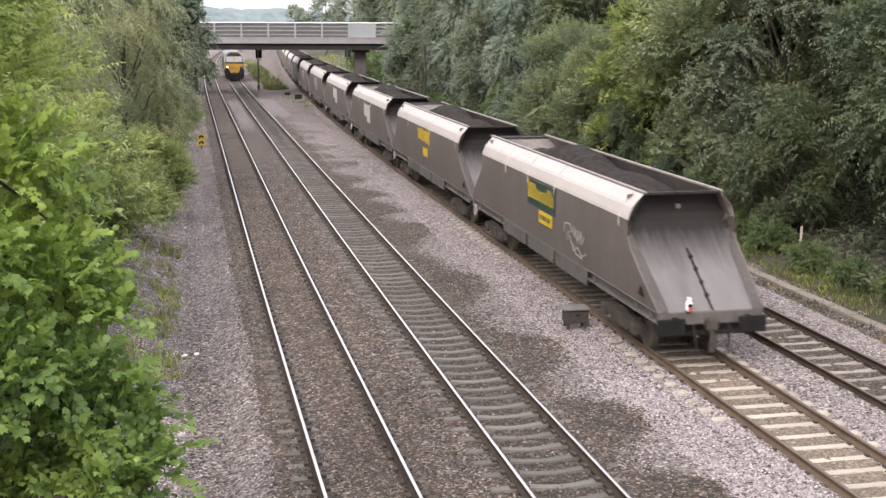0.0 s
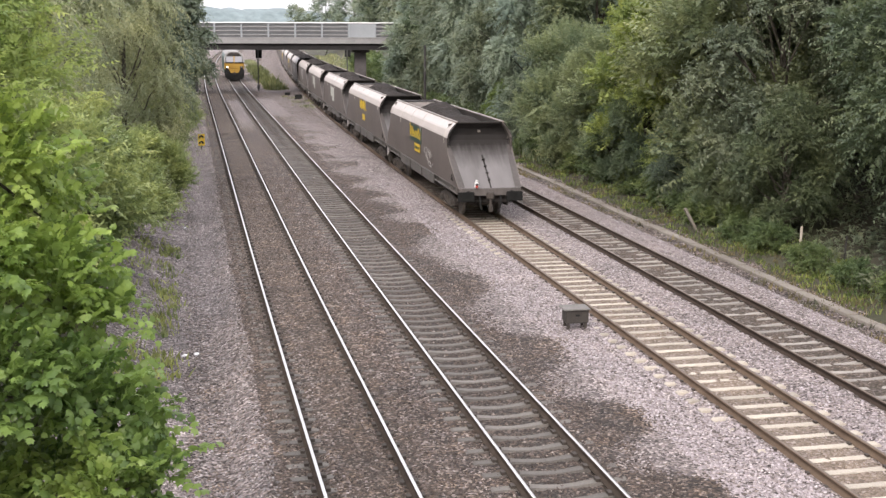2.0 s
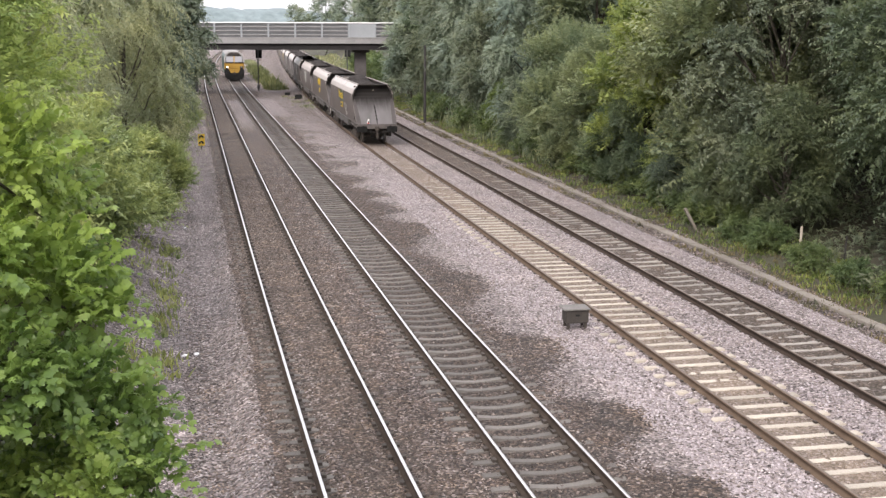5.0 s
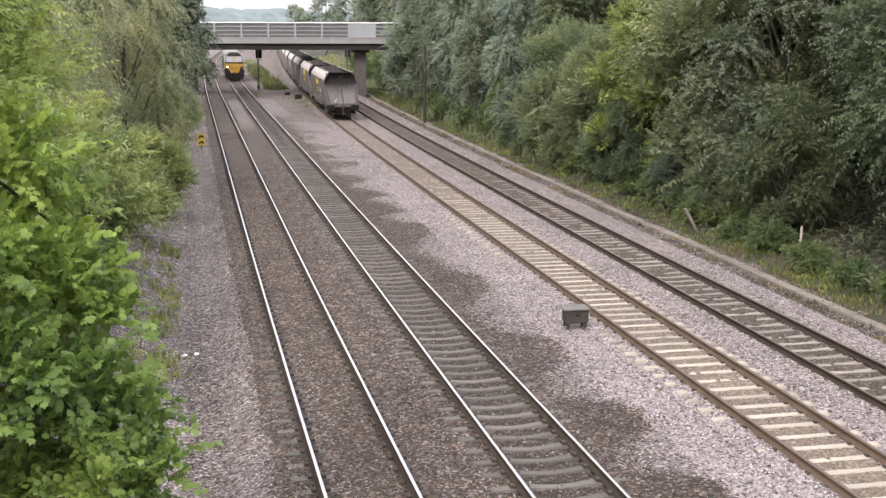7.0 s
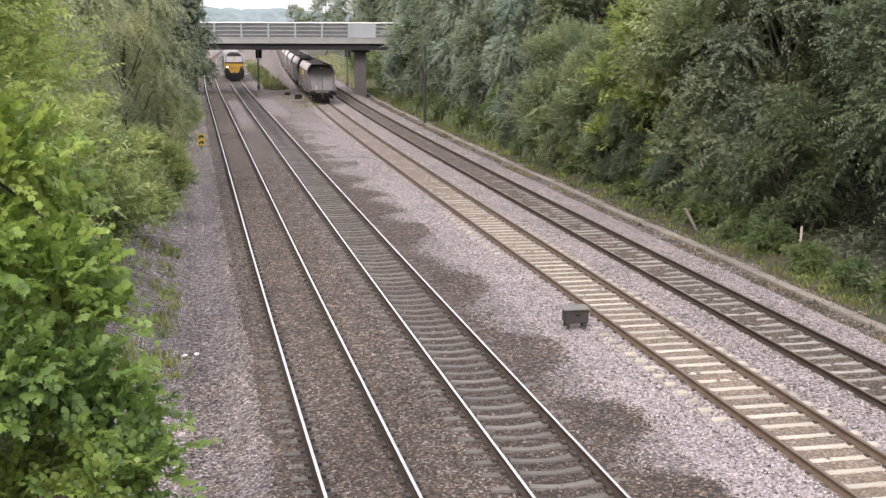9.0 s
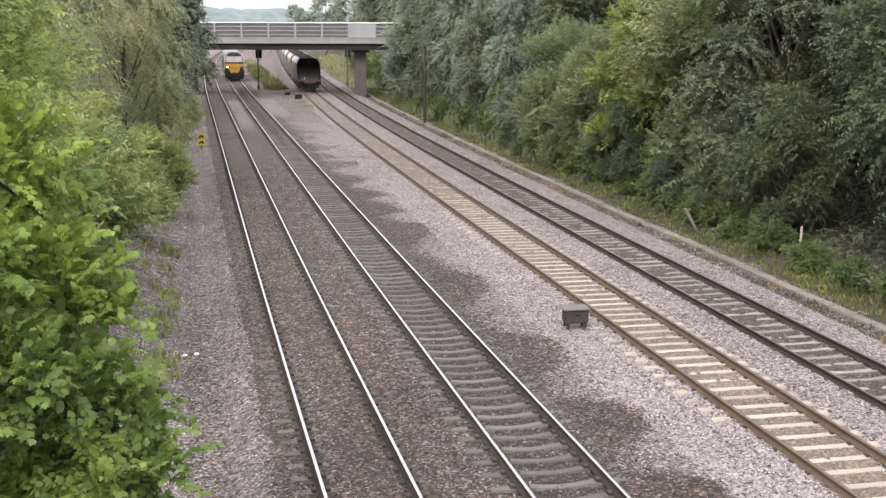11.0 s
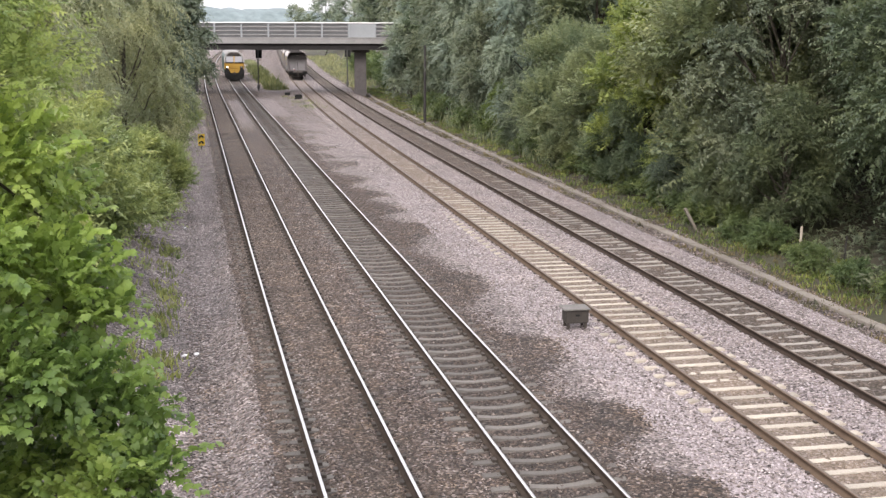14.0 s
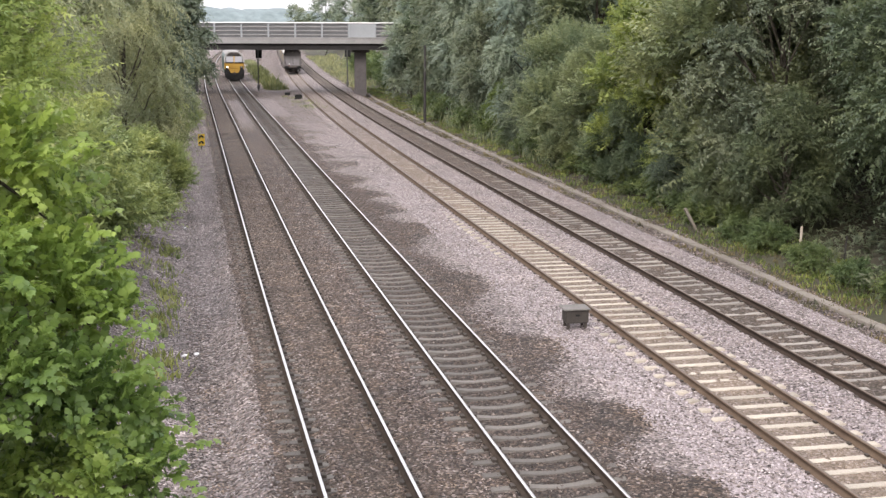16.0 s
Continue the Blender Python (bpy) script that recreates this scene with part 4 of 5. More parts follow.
# ---- the waiting locomotive ----
def locomotive():
    lo = tagged(new("diesel_locomotive"), "yellow-nosed diesel locomotive with lit headlight, standing on the track", "locomotive")
    L = 21.0
    sec = [(-1.32, 1.0), (1.32, 1.0), (1.32, 3.05), (1.12, 3.45), (0.62, 3.82), (-0.62, 3.82), (-1.12, 3.45), (-1.32, 3.05)]
    bm = bms()
    a = [bm.verts.new((x, 1.2, z)) for x, z in sec]
    b = [bm.verts.new((x, L, z)) for x, z in sec]
    for i in range(len(sec)):
        bm.faces.new((a[i], a[(i + 1) % 8], b[(i + 1) % 8], b[i]))
    bm.faces.new(a)
    bm.faces.new(b)
    bmesh.ops.recalc_face_normals(bm, faces=bm.faces[:])
    part("body", bm, GREEN, lo, "dark green body side")
    bm = bms()
    for x, z, tilt, wd in ((0, 3.85, 0, 1.3), (-0.88, 3.66, -36, 0.66), (0.88, 3.66, 36, 0.66)):
        box(bm, x, L / 2 + 0.6, z, wd, L - 1.0, 0.05, turn=Matrix.Rotation(radians(tilt), 4, "Y"))
    part("roof", bm, CREAM, lo, "pale grimy roof")
    # cab front: lower nose yellow, windscreens raked back
    bm = bms()
    low = [(-1.30, 1.5), (1.30, 1.5), (1.32, 2.3), (-1.32, 2.3)]
    f = [bm.verts.new((x, 0.0, z)) for x, z in low]
    k = [bm.verts.new((x, 1.2, z)) for x, z in low]
    bm.faces.new(f)
    for i in range(4):
        bm.faces.new((f[i], f[(i + 1) % 4], k[(i + 1) % 4], k[i]))
    bmesh.ops.recalc_face_normals(bm, faces=bm.faces[:])
    bmesh.ops.bevel(bm, geom=[e for e in bm.edges if all(abs(v.co.y) < 0.01 for v in e.verts)], offset=0.15, segments=3, affect="EDGES")
    nose = part("nose", bm, LOCO_YELLOW, lo, "yellow nose panel")
    bm = bms()
    f = [bm.verts.new(p) for p in ((-1.30, 0.06, 2.3), (1.30, 0.06, 2.3), (1.28, 0.42, 3.05), (1.08, 0.62, 3.42), (0.6, 0.85, 3.78), (-0.6, 0.85, 3.78), (-1.08, 0.62, 3.42), (-1.28, 0.42, 3.05))]
    k = [bm.verts.new((v.co.x, 1.25, v.co.z)) for v in f]
    bm.faces.new(f)
    for i in range(8):
        bm.faces.new((f[i], f[(i + 1) % 8], k[(i + 1) % 8], k[i]))
    bmesh.ops.recalc_face_normals(bm, faces=bm.faces[:])
    cab = part("cab_front", bm, WAGON_DUSTED, lo, "dark cab front round the windscreens")
    bm = bms()
    box(bm, 0, 0.215, 2.8, 0.14, 0.1, 1.0, 0.02, turn=Matrix.Rotation(radians(-31), 4, "X"))
    part("centre_pillar", bm, LOCO_YELLOW, cab, "yellow pillar between the windscreens")
    rake = Matrix.Rotation(radians(-31), 4, "X")
    for s in (-1, 1):
        bm = bms()
        rod(bm, (s * 1.27, 0.05, 2.4), (s * 1.24, 0.4, 3.06), 0.1, seg=8)
        rod(bm, (s * 1.24, 0.4, 3.06), (s * 1.06, 0.6, 3.42), 0.1, seg=8)
        rod(bm, (s * 1.06, 0.6, 3.42), (s * 0.58, 0.83, 3.78), 0.1, seg=8)
        rod(bm, (s * 0.58, 0.83, 3.78), (0, 0.85, 3.8), 0.1, seg=8)
        part("roof_edge", bm, CREAM, cab, "cream roof edge over the cab")
    bm = bms()
    box(bm, 0, 0.6, 3.52, 1.3, 0.08, 0.3, 0.04, turn=rake)
    part("visor", bm, WAGON_DUSTED, cab, "dark panel over the windscreens")
    for s in (-1, 1):
        bm = bms()
        box(bm, s * 0.58, 0.25, 2.82, 1.0, 0.06, 0.94, 0.05, turn=rake)
        win = part("windscreen", bm, GLASS, cab, "cab windscreen, reflected sky painted into its grey")
        bm = bms()
        rod(bm, (s * 0.3, 0.16, 2.52), (s * 0.55, 0.32, 2.95), 0.02, seg=6)
        part("wiper", bm, BLACK, win)
        bm = bms()
        box(bm, s * 0.95, -0.15, 1.7, 0.42, 0.06, 0.36, 0.03)
        part("light_cluster", bm, BLACK, lo)
        bm = bms()
        rod(bm, (s * 0.865, -0.1, 0.98), (s * 0.865, -0.5, 0.98), 0.12)
        rod(bm, (s * 0.865, -0.5, 0.98), (s * 0.865, -0.56, 0.98), 0.24)
        part("buffer", bm, BLACK, lo, "black round buffer")
    for s, zz, r in ((-1, 1.78, 0.14),):
        bm = bms()
        rod(bm, (s * 0.95, -0.16, zz), (s * 0.95, -0.22, zz), r * 0.68, seg=16)
        part("headlight", bm, LAMP, lo, "lit headlight")
    bm = bms()
    rod(bm, (0.95, -0.16, 1.78), (0.95, -0.22, 1.78), 0.11, seg=16)
    part("headlight", bm, GLASS, lo, "unlit headlight")
    bm = bms()
    box(bm, 0, 0.06, 0.94, 2.62, 0.42, 1.16, 0.08)
    box(bm, 0, -0.05, 0.3, 2.2, 0.08, 0.34, 0.02)
    part("snow_plough", bm, BLACK, lo, "black headstock and plough")
    for x in (-0.42, 0.42):
        bm = bms()
        plate(bm, [(x - 0.4, -0.19, 1.6), (x + 0.4, -0.19, 1.6), (x * 0.6 + 0.26, -0.19, 1.0), (x * 0.6 - 0.26, -0.19, 1.0)], 0.04)
        part("jumper_panel", bm, LOCO_YELLOW, lo)
    bm = bms()
    box(bm, 0, -0.2, 0.95, 0.3, 0.5, 0.34, 0.04)
    part("coupler", bm, BOGIE, lo)
    bm = bms()
    box(bm, 0, L / 2 + 0.6, 0.85, 2.3, L - 2, 0.35, 0.03)
    part("underframe", bm, BLACK, lo)
    for y in (4.2, 17.0):
        bm = bms()
        box(bm, 0, y, 0.55, 2.2, 4.2, 0.5, 0.06)
        for d in (-1.7, 0, 1.7):
            for s in (-1, 1):
                rod(bm, (s * 0.68, y + d, 0.5), (s * 0.8, y + d, 0.5), 0.5, seg=24)
        part("bogie", bm, BOGIE, lo)
    return lo


loco = locomotive()
loco.matrix_basis = LINES[1].placed(164.5)


# ---- the road bridge ----
def road_bridge():
    br = tagged(new("road_bridge"), "grey road bridge with panelled steel parapets on dark girders", "bridge")
    yaw = radians(-9.0)
    at = Matrix.Translation((14.0, 131.0, 0)) @ Matrix.Rotation(yaw, 4, "Z")
    br.matrix_basis = at
    x0, x1 = -24.0, 26.0
    mid, ln = (x0 + x1) / 2, x1 - x0
    bm = bms()
    box(bm, mid, 4.6, 5.75, ln, 9.2, 0.6, 0.03)
    part("deck", bm, BRIDGE_CONCRETE, br, "pale concrete deck edge")
    for y in (0.35, 2.6, 5.0, 7.4, 8.9):
        bm = bms()
        box(bm, mid, y, 5.12, ln, 0.06, 0.66)
        box(bm, mid, y, 4.8, ln, 0.4, 0.04)
        box(bm, mid, y, 5.43, ln, 0.4, 0.03)
        part("girder", bm, GIRDER, br, "dark riveted steel girder")
    for face, y in (("near", 0.12), ("far", 9.0)):
        bm = bms()
        box(bm, mid, y, 6.1, ln, 0.3, 0.1, 0.02)
        part("kerb", bm, BRIDGE_CONCRETE, br)
        bm = bms()
        box(bm, mid, y, 7.72, ln, 0.22, 0.12, 0.03)
        part("top_rail", bm, WHITE if face == "near" else BRIDGE_PAINT, br, "pale top rail")
        n = 17
        for i in range(n):
            x = x0 + 0.75 + i * 2.93
            if x > x1:
                break
            bm = bms()
            box(bm, x, y - 0.02, 6.92, 0.2, 0.2, 1.5, 0.015)
            part("post", bm, BRIDGE_PAINT, br, "pale steel post")
            xc = x + 1.465
            if xc > x1:
                break
            if face == "near" and i == 10:
                bm = bms()
                box(bm, xc, y - 0.03, 6.9, 2.75, 0.05, 1.5, 0.01)
                part("panel", bm, BRIDGE_PAINT, br, "plain pale grey repair panel")
                continue
            bm = bms()
            box(bm, xc, y + 0.05, 6.9, 2.75, 0.04, 1.5)
            pan = part("panel", bm, BRIDGE_DARK, br, "ribbed grey parapet panel")
            for z in (6.42, 6.85, 7.28):
                bm = bms()
                box(bm, xc, y + 0.0, z, 2.74, 0.07, 0.13, 0.015)
                part("rib", bm, BRIDGE_CONCRETE, pan)
    for x, wd in ((7.3, 1.35),):
        for y in (2.2, 7.0):
            bm = bms()
            box(bm, x, y, 2.1, wd, 1.2, 5.2, 0.05)
            box(bm, x, y, 4.62, wd + 0.7, 1.6, 0.3, 0.05)
            part("pier", bm, PIER, br, "grey pier with a wider cap")
    for x in (-12.3, 20.5):
        bm = bms()
        box(bm, x, 4.6, 2.3, 1.2, 9.0, 5.0, 0.05)
        part("abutment", bm, PIER, br, "grey abutment wall")
    return br


road_bridge()


# ---- trees and plants ----
TRI_LEAF = np.array([(-0.36, -0.35, 0.06), (0.36, -0.3, 0.02), (0, 0.65, -0.1)])
TRI_LONG = np.array([(-0.17, -0.5, 0.05), (0.17, -0.46, 0.02), (0, 0.62, -0.12)])
TRI_MID = np.array([(-0.25, -0.42, 0.06), (0.25, -0.36, 0.02), (0, 0.62, -0.12)])
TRI_F = np.array([(0, 1, 2)])
MAPLE = np.array([(0, -0.45, 0), (0.3, -0.34, 0.03), (0.58, -0.2, -0.14), (0.42, 0.06, 0.0), (0.54, 0.36, -0.16), (0.25, 0.34, 0.02), (0, 0.66, -0.2), (-0.25, 0.34, 0.02), (-0.54, 0.36, -0.16), (-0.42, 0.06, 0.0), (-0.58, -0.2, -0.14), (-0.3, -0.34, 0.03)])
MAPLE_F = np.array([(11, 0, 1), (11, 1, 3), (1, 2, 3), (11, 3, 9), (9, 10, 11), (9, 3, 5), (3, 4, 5), (9, 5, 7), (7, 8, 9), (5, 6, 7)])


def leaves(rng, clumps, n, size, shape, shape_f):
    """Corners and triangles of n leaves spread over clumps (x, y, z, radius)."""
    clumps = np.asarray(clumps, float)
    weight = clumps[:, 3] ** 2
    pick = rng.choice(len(clumps), n, p=weight / weight.sum())
    d = rng.normal(size=(n, 3))
    d /= np.linalg.norm(d, axis=1)[:, None]
    d[:, 2] = np.where((d[:, 2] < -0.3) & (rng.random(n) < 0.6), -d[:, 2], d[:, 2])
    r = clumps[pick, 3] * (0.55 + 0.5 * rng.random(n) ** 0.5)
    p = clumps[pick, :3] + d * r[:, None] * np.array([1, 1, 0.8])
    nrm = d + np.array([0, 0, 0.45]) + rng.normal(size=(n, 3)) * 0.27
    nrm /= np.linalg.norm(nrm, axis=1)[:, None]
    t = np.cross(nrm, rng.normal(size=(n, 3)))
    t /= np.linalg.norm(t, axis=1)[:, None] + 1e-9
    b = np.cross(t, nrm)
    sz = size * rng.uniform(0.65, 1.3, n)
    V = p[:, None] + sz[:, None, None] * (shape[None, :, 0:1] * t[:, None] + shape[None, :, 1:2] * b[:, None] + shape[None, :, 2:3] * nrm[:, None])
    F = shape_f[None] + (np.arange(n) * len(shape))[:, None, None]
    return V.reshape(-1, 3), F.reshape(-1, 3)


def limb(bm, a, b, r1, r2, rng, bends=4, seg=7):
    """A tapered, slightly crooked limb."""
    a, b = Vector(a), Vector(b)
    ln = (b - a).length
    last = None
    for i in range(bends + 1):
        f = i / bends
        c = a.lerp(b, f)
        if 0 < i < bends:
            c += Vector((rng.uniform(-1, 1), rng.uniform(-1, 1), rng.uniform(-0.4, 0.6))) * ln * 0.045
        r = r1 + (r2 - r1) * f
        q = (b - a).to_track_quat("Z", "Y").to_matrix()
        ring = [bm.verts.new(c + q @ Vector((math.cos(k * math.tau / seg) * r, math.sin(k * math.tau / seg) * r, 0))) for k in range(seg)]
        if last:
            for k in range(seg):
                bm.faces.new((last[k], last[(k + 1) % seg], ring[(k + 1) % seg], ring[k]))
        last = ring
    return bm


def lobes_of(rng, h, rad, base, count, lean=(0, 0)):
    """The large masses of a crown, then the clumps on them."""
    lobes = []
    for i in range(count):
        f = (i + 0.5) / count
        z = base + (h - base) * (0.12 + 0.8 * f)
        spread_r = rad * (0.74 * math.sin(math.pi * (0.2 + 0.7 * f)) + 0.03)
        a = i * 2.4 + rng.uniform(-0.5, 0.5)
        lr = rad * rng.uniform(0.27, 0.46) * (1.0 - 0.25 * f)
        lobes.append((math.cos(a) * spread_r + lean[0] * f, math.sin(a) * spread_r + lean[1] * f, min(z, h - lr * 0.7), lr))
    return lobes


def sprays(nr, lobes, n, length, per, leaf, shape, shape_f, droop=0.4, up=0.3, under=0.75, reach=(0.5, 0.98)):
    """Leaves set in pairs along n twigs that spring outwards from the masses (x, y, z, radius) of a crown.
    Returns corners, triangles and a tint for each corner."""
    lobes = np.asarray(lobes, float)
    weight = lobes[:, 3] ** 2
    pick = nr.choice(len(lobes), n, p=weight / weight.sum())

    def unit(v):
        return v / (np.linalg.norm(v, axis=-1, keepdims=True) + 1e-9)

    d = unit(nr.normal(size=(n, 3)))
    d[:, 2] = np.where((d[:, 2] < -0.15) & (nr.random(n) < under), -d[:, 2], d[:, 2])
    start = lobes[pick, :3] + d * (lobes[pick, 3] * nr.uniform(*reach, n))[:, None] * np.array([1, 1, 0.9])
    way = unit(d + nr.normal(size=(n, 3)) * 0.42 + np.array([0, 0, up]))
    down = np.array([0, 0, -1.0])
    side = unit(np.cross(way, -down) + nr.normal(size=(n, 3)) * 0.3)
    ln = length * nr.uniform(0.6, 1.35, n)
    f = (np.arange(per)[None] + 0.5 + nr.uniform(-0.3, 0.3, (n, per))) / per
    f3 = f[..., None]
    p = start[:, None] + ln[:, None, None] * (f3 * way[:, None] + droop * f3 ** 2 * down)
    tangent = unit(way[:, None] + 2 * droop * f3 * down)
    sign = np.where(np.arange(per) % 2 == 0, 1.0, -1.0)[None, :, None]
    axis = unit(0.6 * tangent + sign * side[:, None] * 0.8 + nr.normal(size=(n, per, 3)) * 0.25 + 0.22 * down)
    nrm = np.cross(side[:, None] + 0 * tangent, tangent)
    nrm = nrm * np.where(nrm[..., 2:3] < 0, -1.0, 1.0) + nr.normal(size=(n, per, 3)) * 0.26
    nrm = unit(nrm - axis * (nrm * axis).sum(-1, keepdims=True))
    across = np.cross(axis, nrm)
    size = leaf * nr.uniform(0.7, 1.25, (n, per)) * (1.08 - 0.4 * np.abs(f - 0.45))
    p = p + axis * size[..., None] * 0.5
    V = p[:, :, None] + size[..., None, None] * (shape[:, 0:1] * across[:, :, None] + shape[:, 1:2] * axis[:, :, None] + shape[:, 2:3] * nrm[:, :, None])
    F = shape_f[None] + (np.arange(n * per) * len(shape))[:, None, None]
    tint = np.clip(np.repeat(nr.random(n), per * len(shape)) * 0.85 + 0.15 * np.repeat(f.ravel(), len(shape)), 0, 1)
    return V.reshape(-1, 3), F.reshape(-1, 3), tint


def tree_kind(name, label, category, h, rad, base, mat, n, leaf, seed, lobes=14, length=0.85, per=14, droop=0.4, up=0.3, group="", shape=TRI_MID, shape_f=TRI_F, trunk_r=0.16, inner=130):
    """A trunk, a limb to each mass of the crown, and a crown of n sprays of leaves."""
    rng = random.Random(seed)
    nr = np.random.default_rng(seed)
    t = tagged(new(name), label, category, group)
    lb = lobes_of(rng, h, rad, base, lobes)
    bm = bms()
    limb(bm, (0, 0, -0.4), (0.1, 0.1, h * 0.8), trunk_r, trunk_r * 0.3, rng, 6, 9)
    part("trunk", bm, BARK, t, smooth=True)
    for x, y, z, r in lb:
        bm = bms()
        z0 = max(0.25, min(z * 0.55, h * 0.6))
        limb(bm, (0.08, 0.08, z0), (x, y, z), trunk_r * 0.42, 0.015, rng, 4, 6)
        part("limb", bm, BARK, t, smooth=True)
    V, F, T = sprays(nr, lb, n, length, per, leaf, shape, shape_f, droop, up)
    # larger leaves in the heart of each mass, their low tint painting the shade inside
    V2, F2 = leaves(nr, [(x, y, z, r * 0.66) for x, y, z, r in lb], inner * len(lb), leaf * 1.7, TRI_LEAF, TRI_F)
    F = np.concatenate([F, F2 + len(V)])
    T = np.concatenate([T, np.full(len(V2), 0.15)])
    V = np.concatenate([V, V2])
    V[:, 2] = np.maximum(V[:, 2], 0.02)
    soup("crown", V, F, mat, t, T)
    return t


def stand(ob, x, y, turn=0.0, scale=1.0, sink=0.05):
    ob.scale = (scale,) * 3
    ob.matrix_basis = pose(x, y, float(height(np.array([x]), np.array([y]))[0]) - sink, 0, 0, turn) @ Matrix.Scale(scale, 4)
    return ob


def plant(src, x, y, turn, scale, used):
    """Set the first of a kind in its place, and copies of it after that."""
    if src not in used:
        used.add(src)
        return stand(src, x, y, turn, scale)
    z = float(height(np.array([x]), np.array([y]))[0]) - 0.05
    ob = copy_thing(src, pose(x, y, z, 0, 0, turn))
    ob.scale = (scale,) * 3
    return ob


WOOD = "trees of the east slope"
ash = [tree_kind("ash_tree", "tall ash tree with drooping grey-green foliage on the slope", "tree", 11.5, 3.8, 0.2, ASH_LEAF, 5200, 0.14, 11, 19, 0.95, 14, 0.5, 0.25, group=WOOD),
       tree_kind("ash_tree", "dense ash tree with dark green foliage on the slope", "tree", 12, 4.0, 0.2, DARK_LEAF, 4600, 0.15, 12, 19, 0.8, 14, 0.42, 0.2, group=WOOD)]
backwood = [tree_kind("sycamore_tree", "tall dark green tree deep in the wood", "tree", 13, 4.4, 1.0, ASH_LEAF, 1250, 0.3, 16, 16, 1.2, 10, 0.4, group=WOOD, shape=TRI_LEAF),
            tree_kind("sycamore_tree", "tall tree deep in the wood, its pale green painted haze", "tree", 14, 4.2, 1.0, HAZE_LEAF, 1700, 0.23, 17, 16, 1.2, 11, 0.4, group=WOOD, shape=TRI_LEAF)]
sallow = tree_kind("sallow_tree", "bushy sallow with rising shoots of mid-green leaves", "tree", 7.6, 3.1, 0.0, SALLOW_LEAF, 3000, 0.175, 13, 15, 1.0, 15, 0.1, 0.8, group=WOOD)
willow = tree_kind("willow_tree", "tall willow at the wood's edge, pale blue-green with painted haze", "tree", 12.0, 3.9, 0.1, HAZE_LEAF, 3900, 0.18, 18, 18, 1.05, 14, 0.55, 0.3, group=WOOD)
thorn = tree_kind("hawthorn_tree", "yellow-green hawthorn at the edge of the wood", "tree", 10.5, 3.3, 0.1, HAWTHORN_LEAF, 3200, 0.185, 14, 15, 0.85, 13, 0.2, 0.35, group=WOOD)
bush = tree_kind("bramble_bush", "low green bramble bush on the grassy verge", "bush", 2.2, 1.6, 0.0, VERGE_LEAF, 620, 0.12, 15, 9, 0.7, 11, 0.45, 0.5, group="bushes on the verges", trunk_r=0.04, shape=TRI_LEAF, inner=90)
used = set()
east = LINES[3]
rng = random.Random(21)
front = [(27, 8.6, ash[1]), (33.2, 9.6, ash[1]), (37.2, 12.5, ash[1]), (43.0, 8.4, ash[0]), (48.2, 8.3, thorn), (45.5, 12.5, thorn), (51.5, 10.0, thorn), (54, 7.5, thorn), (58.5, 7.1, sallow), (60, 11.0, thorn), (65.5, 7.0, sallow), (70, 10.0, ash[1]), (76, 8.4, willow), (84, 8.2, ash[0]), (91.5, 8.6, willow), (101, 8.4, ash[0]), (110, 8.2, ash[0]), (119, 8.0, ash[1])]
for s, u, src in front:
    x, y, a = east.at(s, u)
    plant(src, float(x), float(y), rng.uniform(0, 360), rng.uniform(0.92, 1.08), used)
for s, u, src, k in ((46.4, 8.7, sallow, 1.45), (52, 6.4, ash[1], 0.45), (46.5, 6.3, ash[0], 0.42), (55.5, 6.2, sallow, 0.5), (43, 6.5, sallow, 0.48), (39, 6.9, ash[1], 0.5), (62, 6.0, sallow, 0.55), (72.5, 6.3, ash[0], 0.45), (80, 6.6, thorn, 0.4)):
    x, y, a = east.at(s, u)
    plant(src, float(x), float(y), rng.uniform(0, 360), k, used)
for s, u, k in [(33, 20, 0), (41, 20, 0), (50, 20, 0), (60, 20, 0), (70, 20, 1), (22, 14, 0), (30, 14, 0), (38, 14.5, 0), (46, 14, 0), (55, 14.5, 0), (64, 14, 1), (73, 14, 0), (82, 14.5, 1), (92, 14.5, 1), (103, 14, 1), (114, 14.5, 1), (125, 14, 0), (150, 13, 1), (163, 14, 0), (180, 15, 1), (200, 14, 0), (225, 13, 1)]:
    x, y, a = east.at(s, u)
    plant(backwood[k], float(x), float(y), rng.uniform(0, 360), rng.uniform(1.0, 1.2), used)
for s, u, k in [(26, 6.3, 0.6), (27.5, 5.3, 0.4), (29, 5.6, 0.5), (31.5, 5.4, 0.4), (34, 5.3, 0.42), (37.5, 5.5, 0.5), (39.5, 5.4, 0.4), (43, 5.5, 0.5), (30, 6.6, 0.5), (41, 6.3, 0.5), (45, 5.8, 0.55), (48, 5.9, 0.7), (52, 6.0, 0.6), (56, 6.0, 0.7), (60, 5.8, 0.55), (66, 6.2, 0.8), (70, 5.8, 0.6), (75, 6.0, 0.7), (81, 6.2, 0.9), (88, 5.9, 0.8), (97, 6.1, 0.9), (106, 5.8, 0.8), (35.6, 5.75, 0.24), (36.2, 5.9, 0.22), (145, 7.5, 1.3), (158, 8.0, 1.5), (172, 7.6, 1.6), (186, 7.8, 1.7)]:
    x, y, a = east.at(s, u)
    plant(bush, float(x), float(y), rng.uniform(0, 360), k, used)
# between the pairs of tracks, beyond the bridge
for x, y, k in ((40, 300, 1.15), (46, 290, 1.2), (53, 300, 1.25), (36.5, 330, 0.95), (34, 86, 1.25), (37.5, 93, 1.3), (24.3, 118, 0.62), (27, 125, 0.8)):
    plant(backwood[1], x, y, rng.uniform(0, 360), k, used)

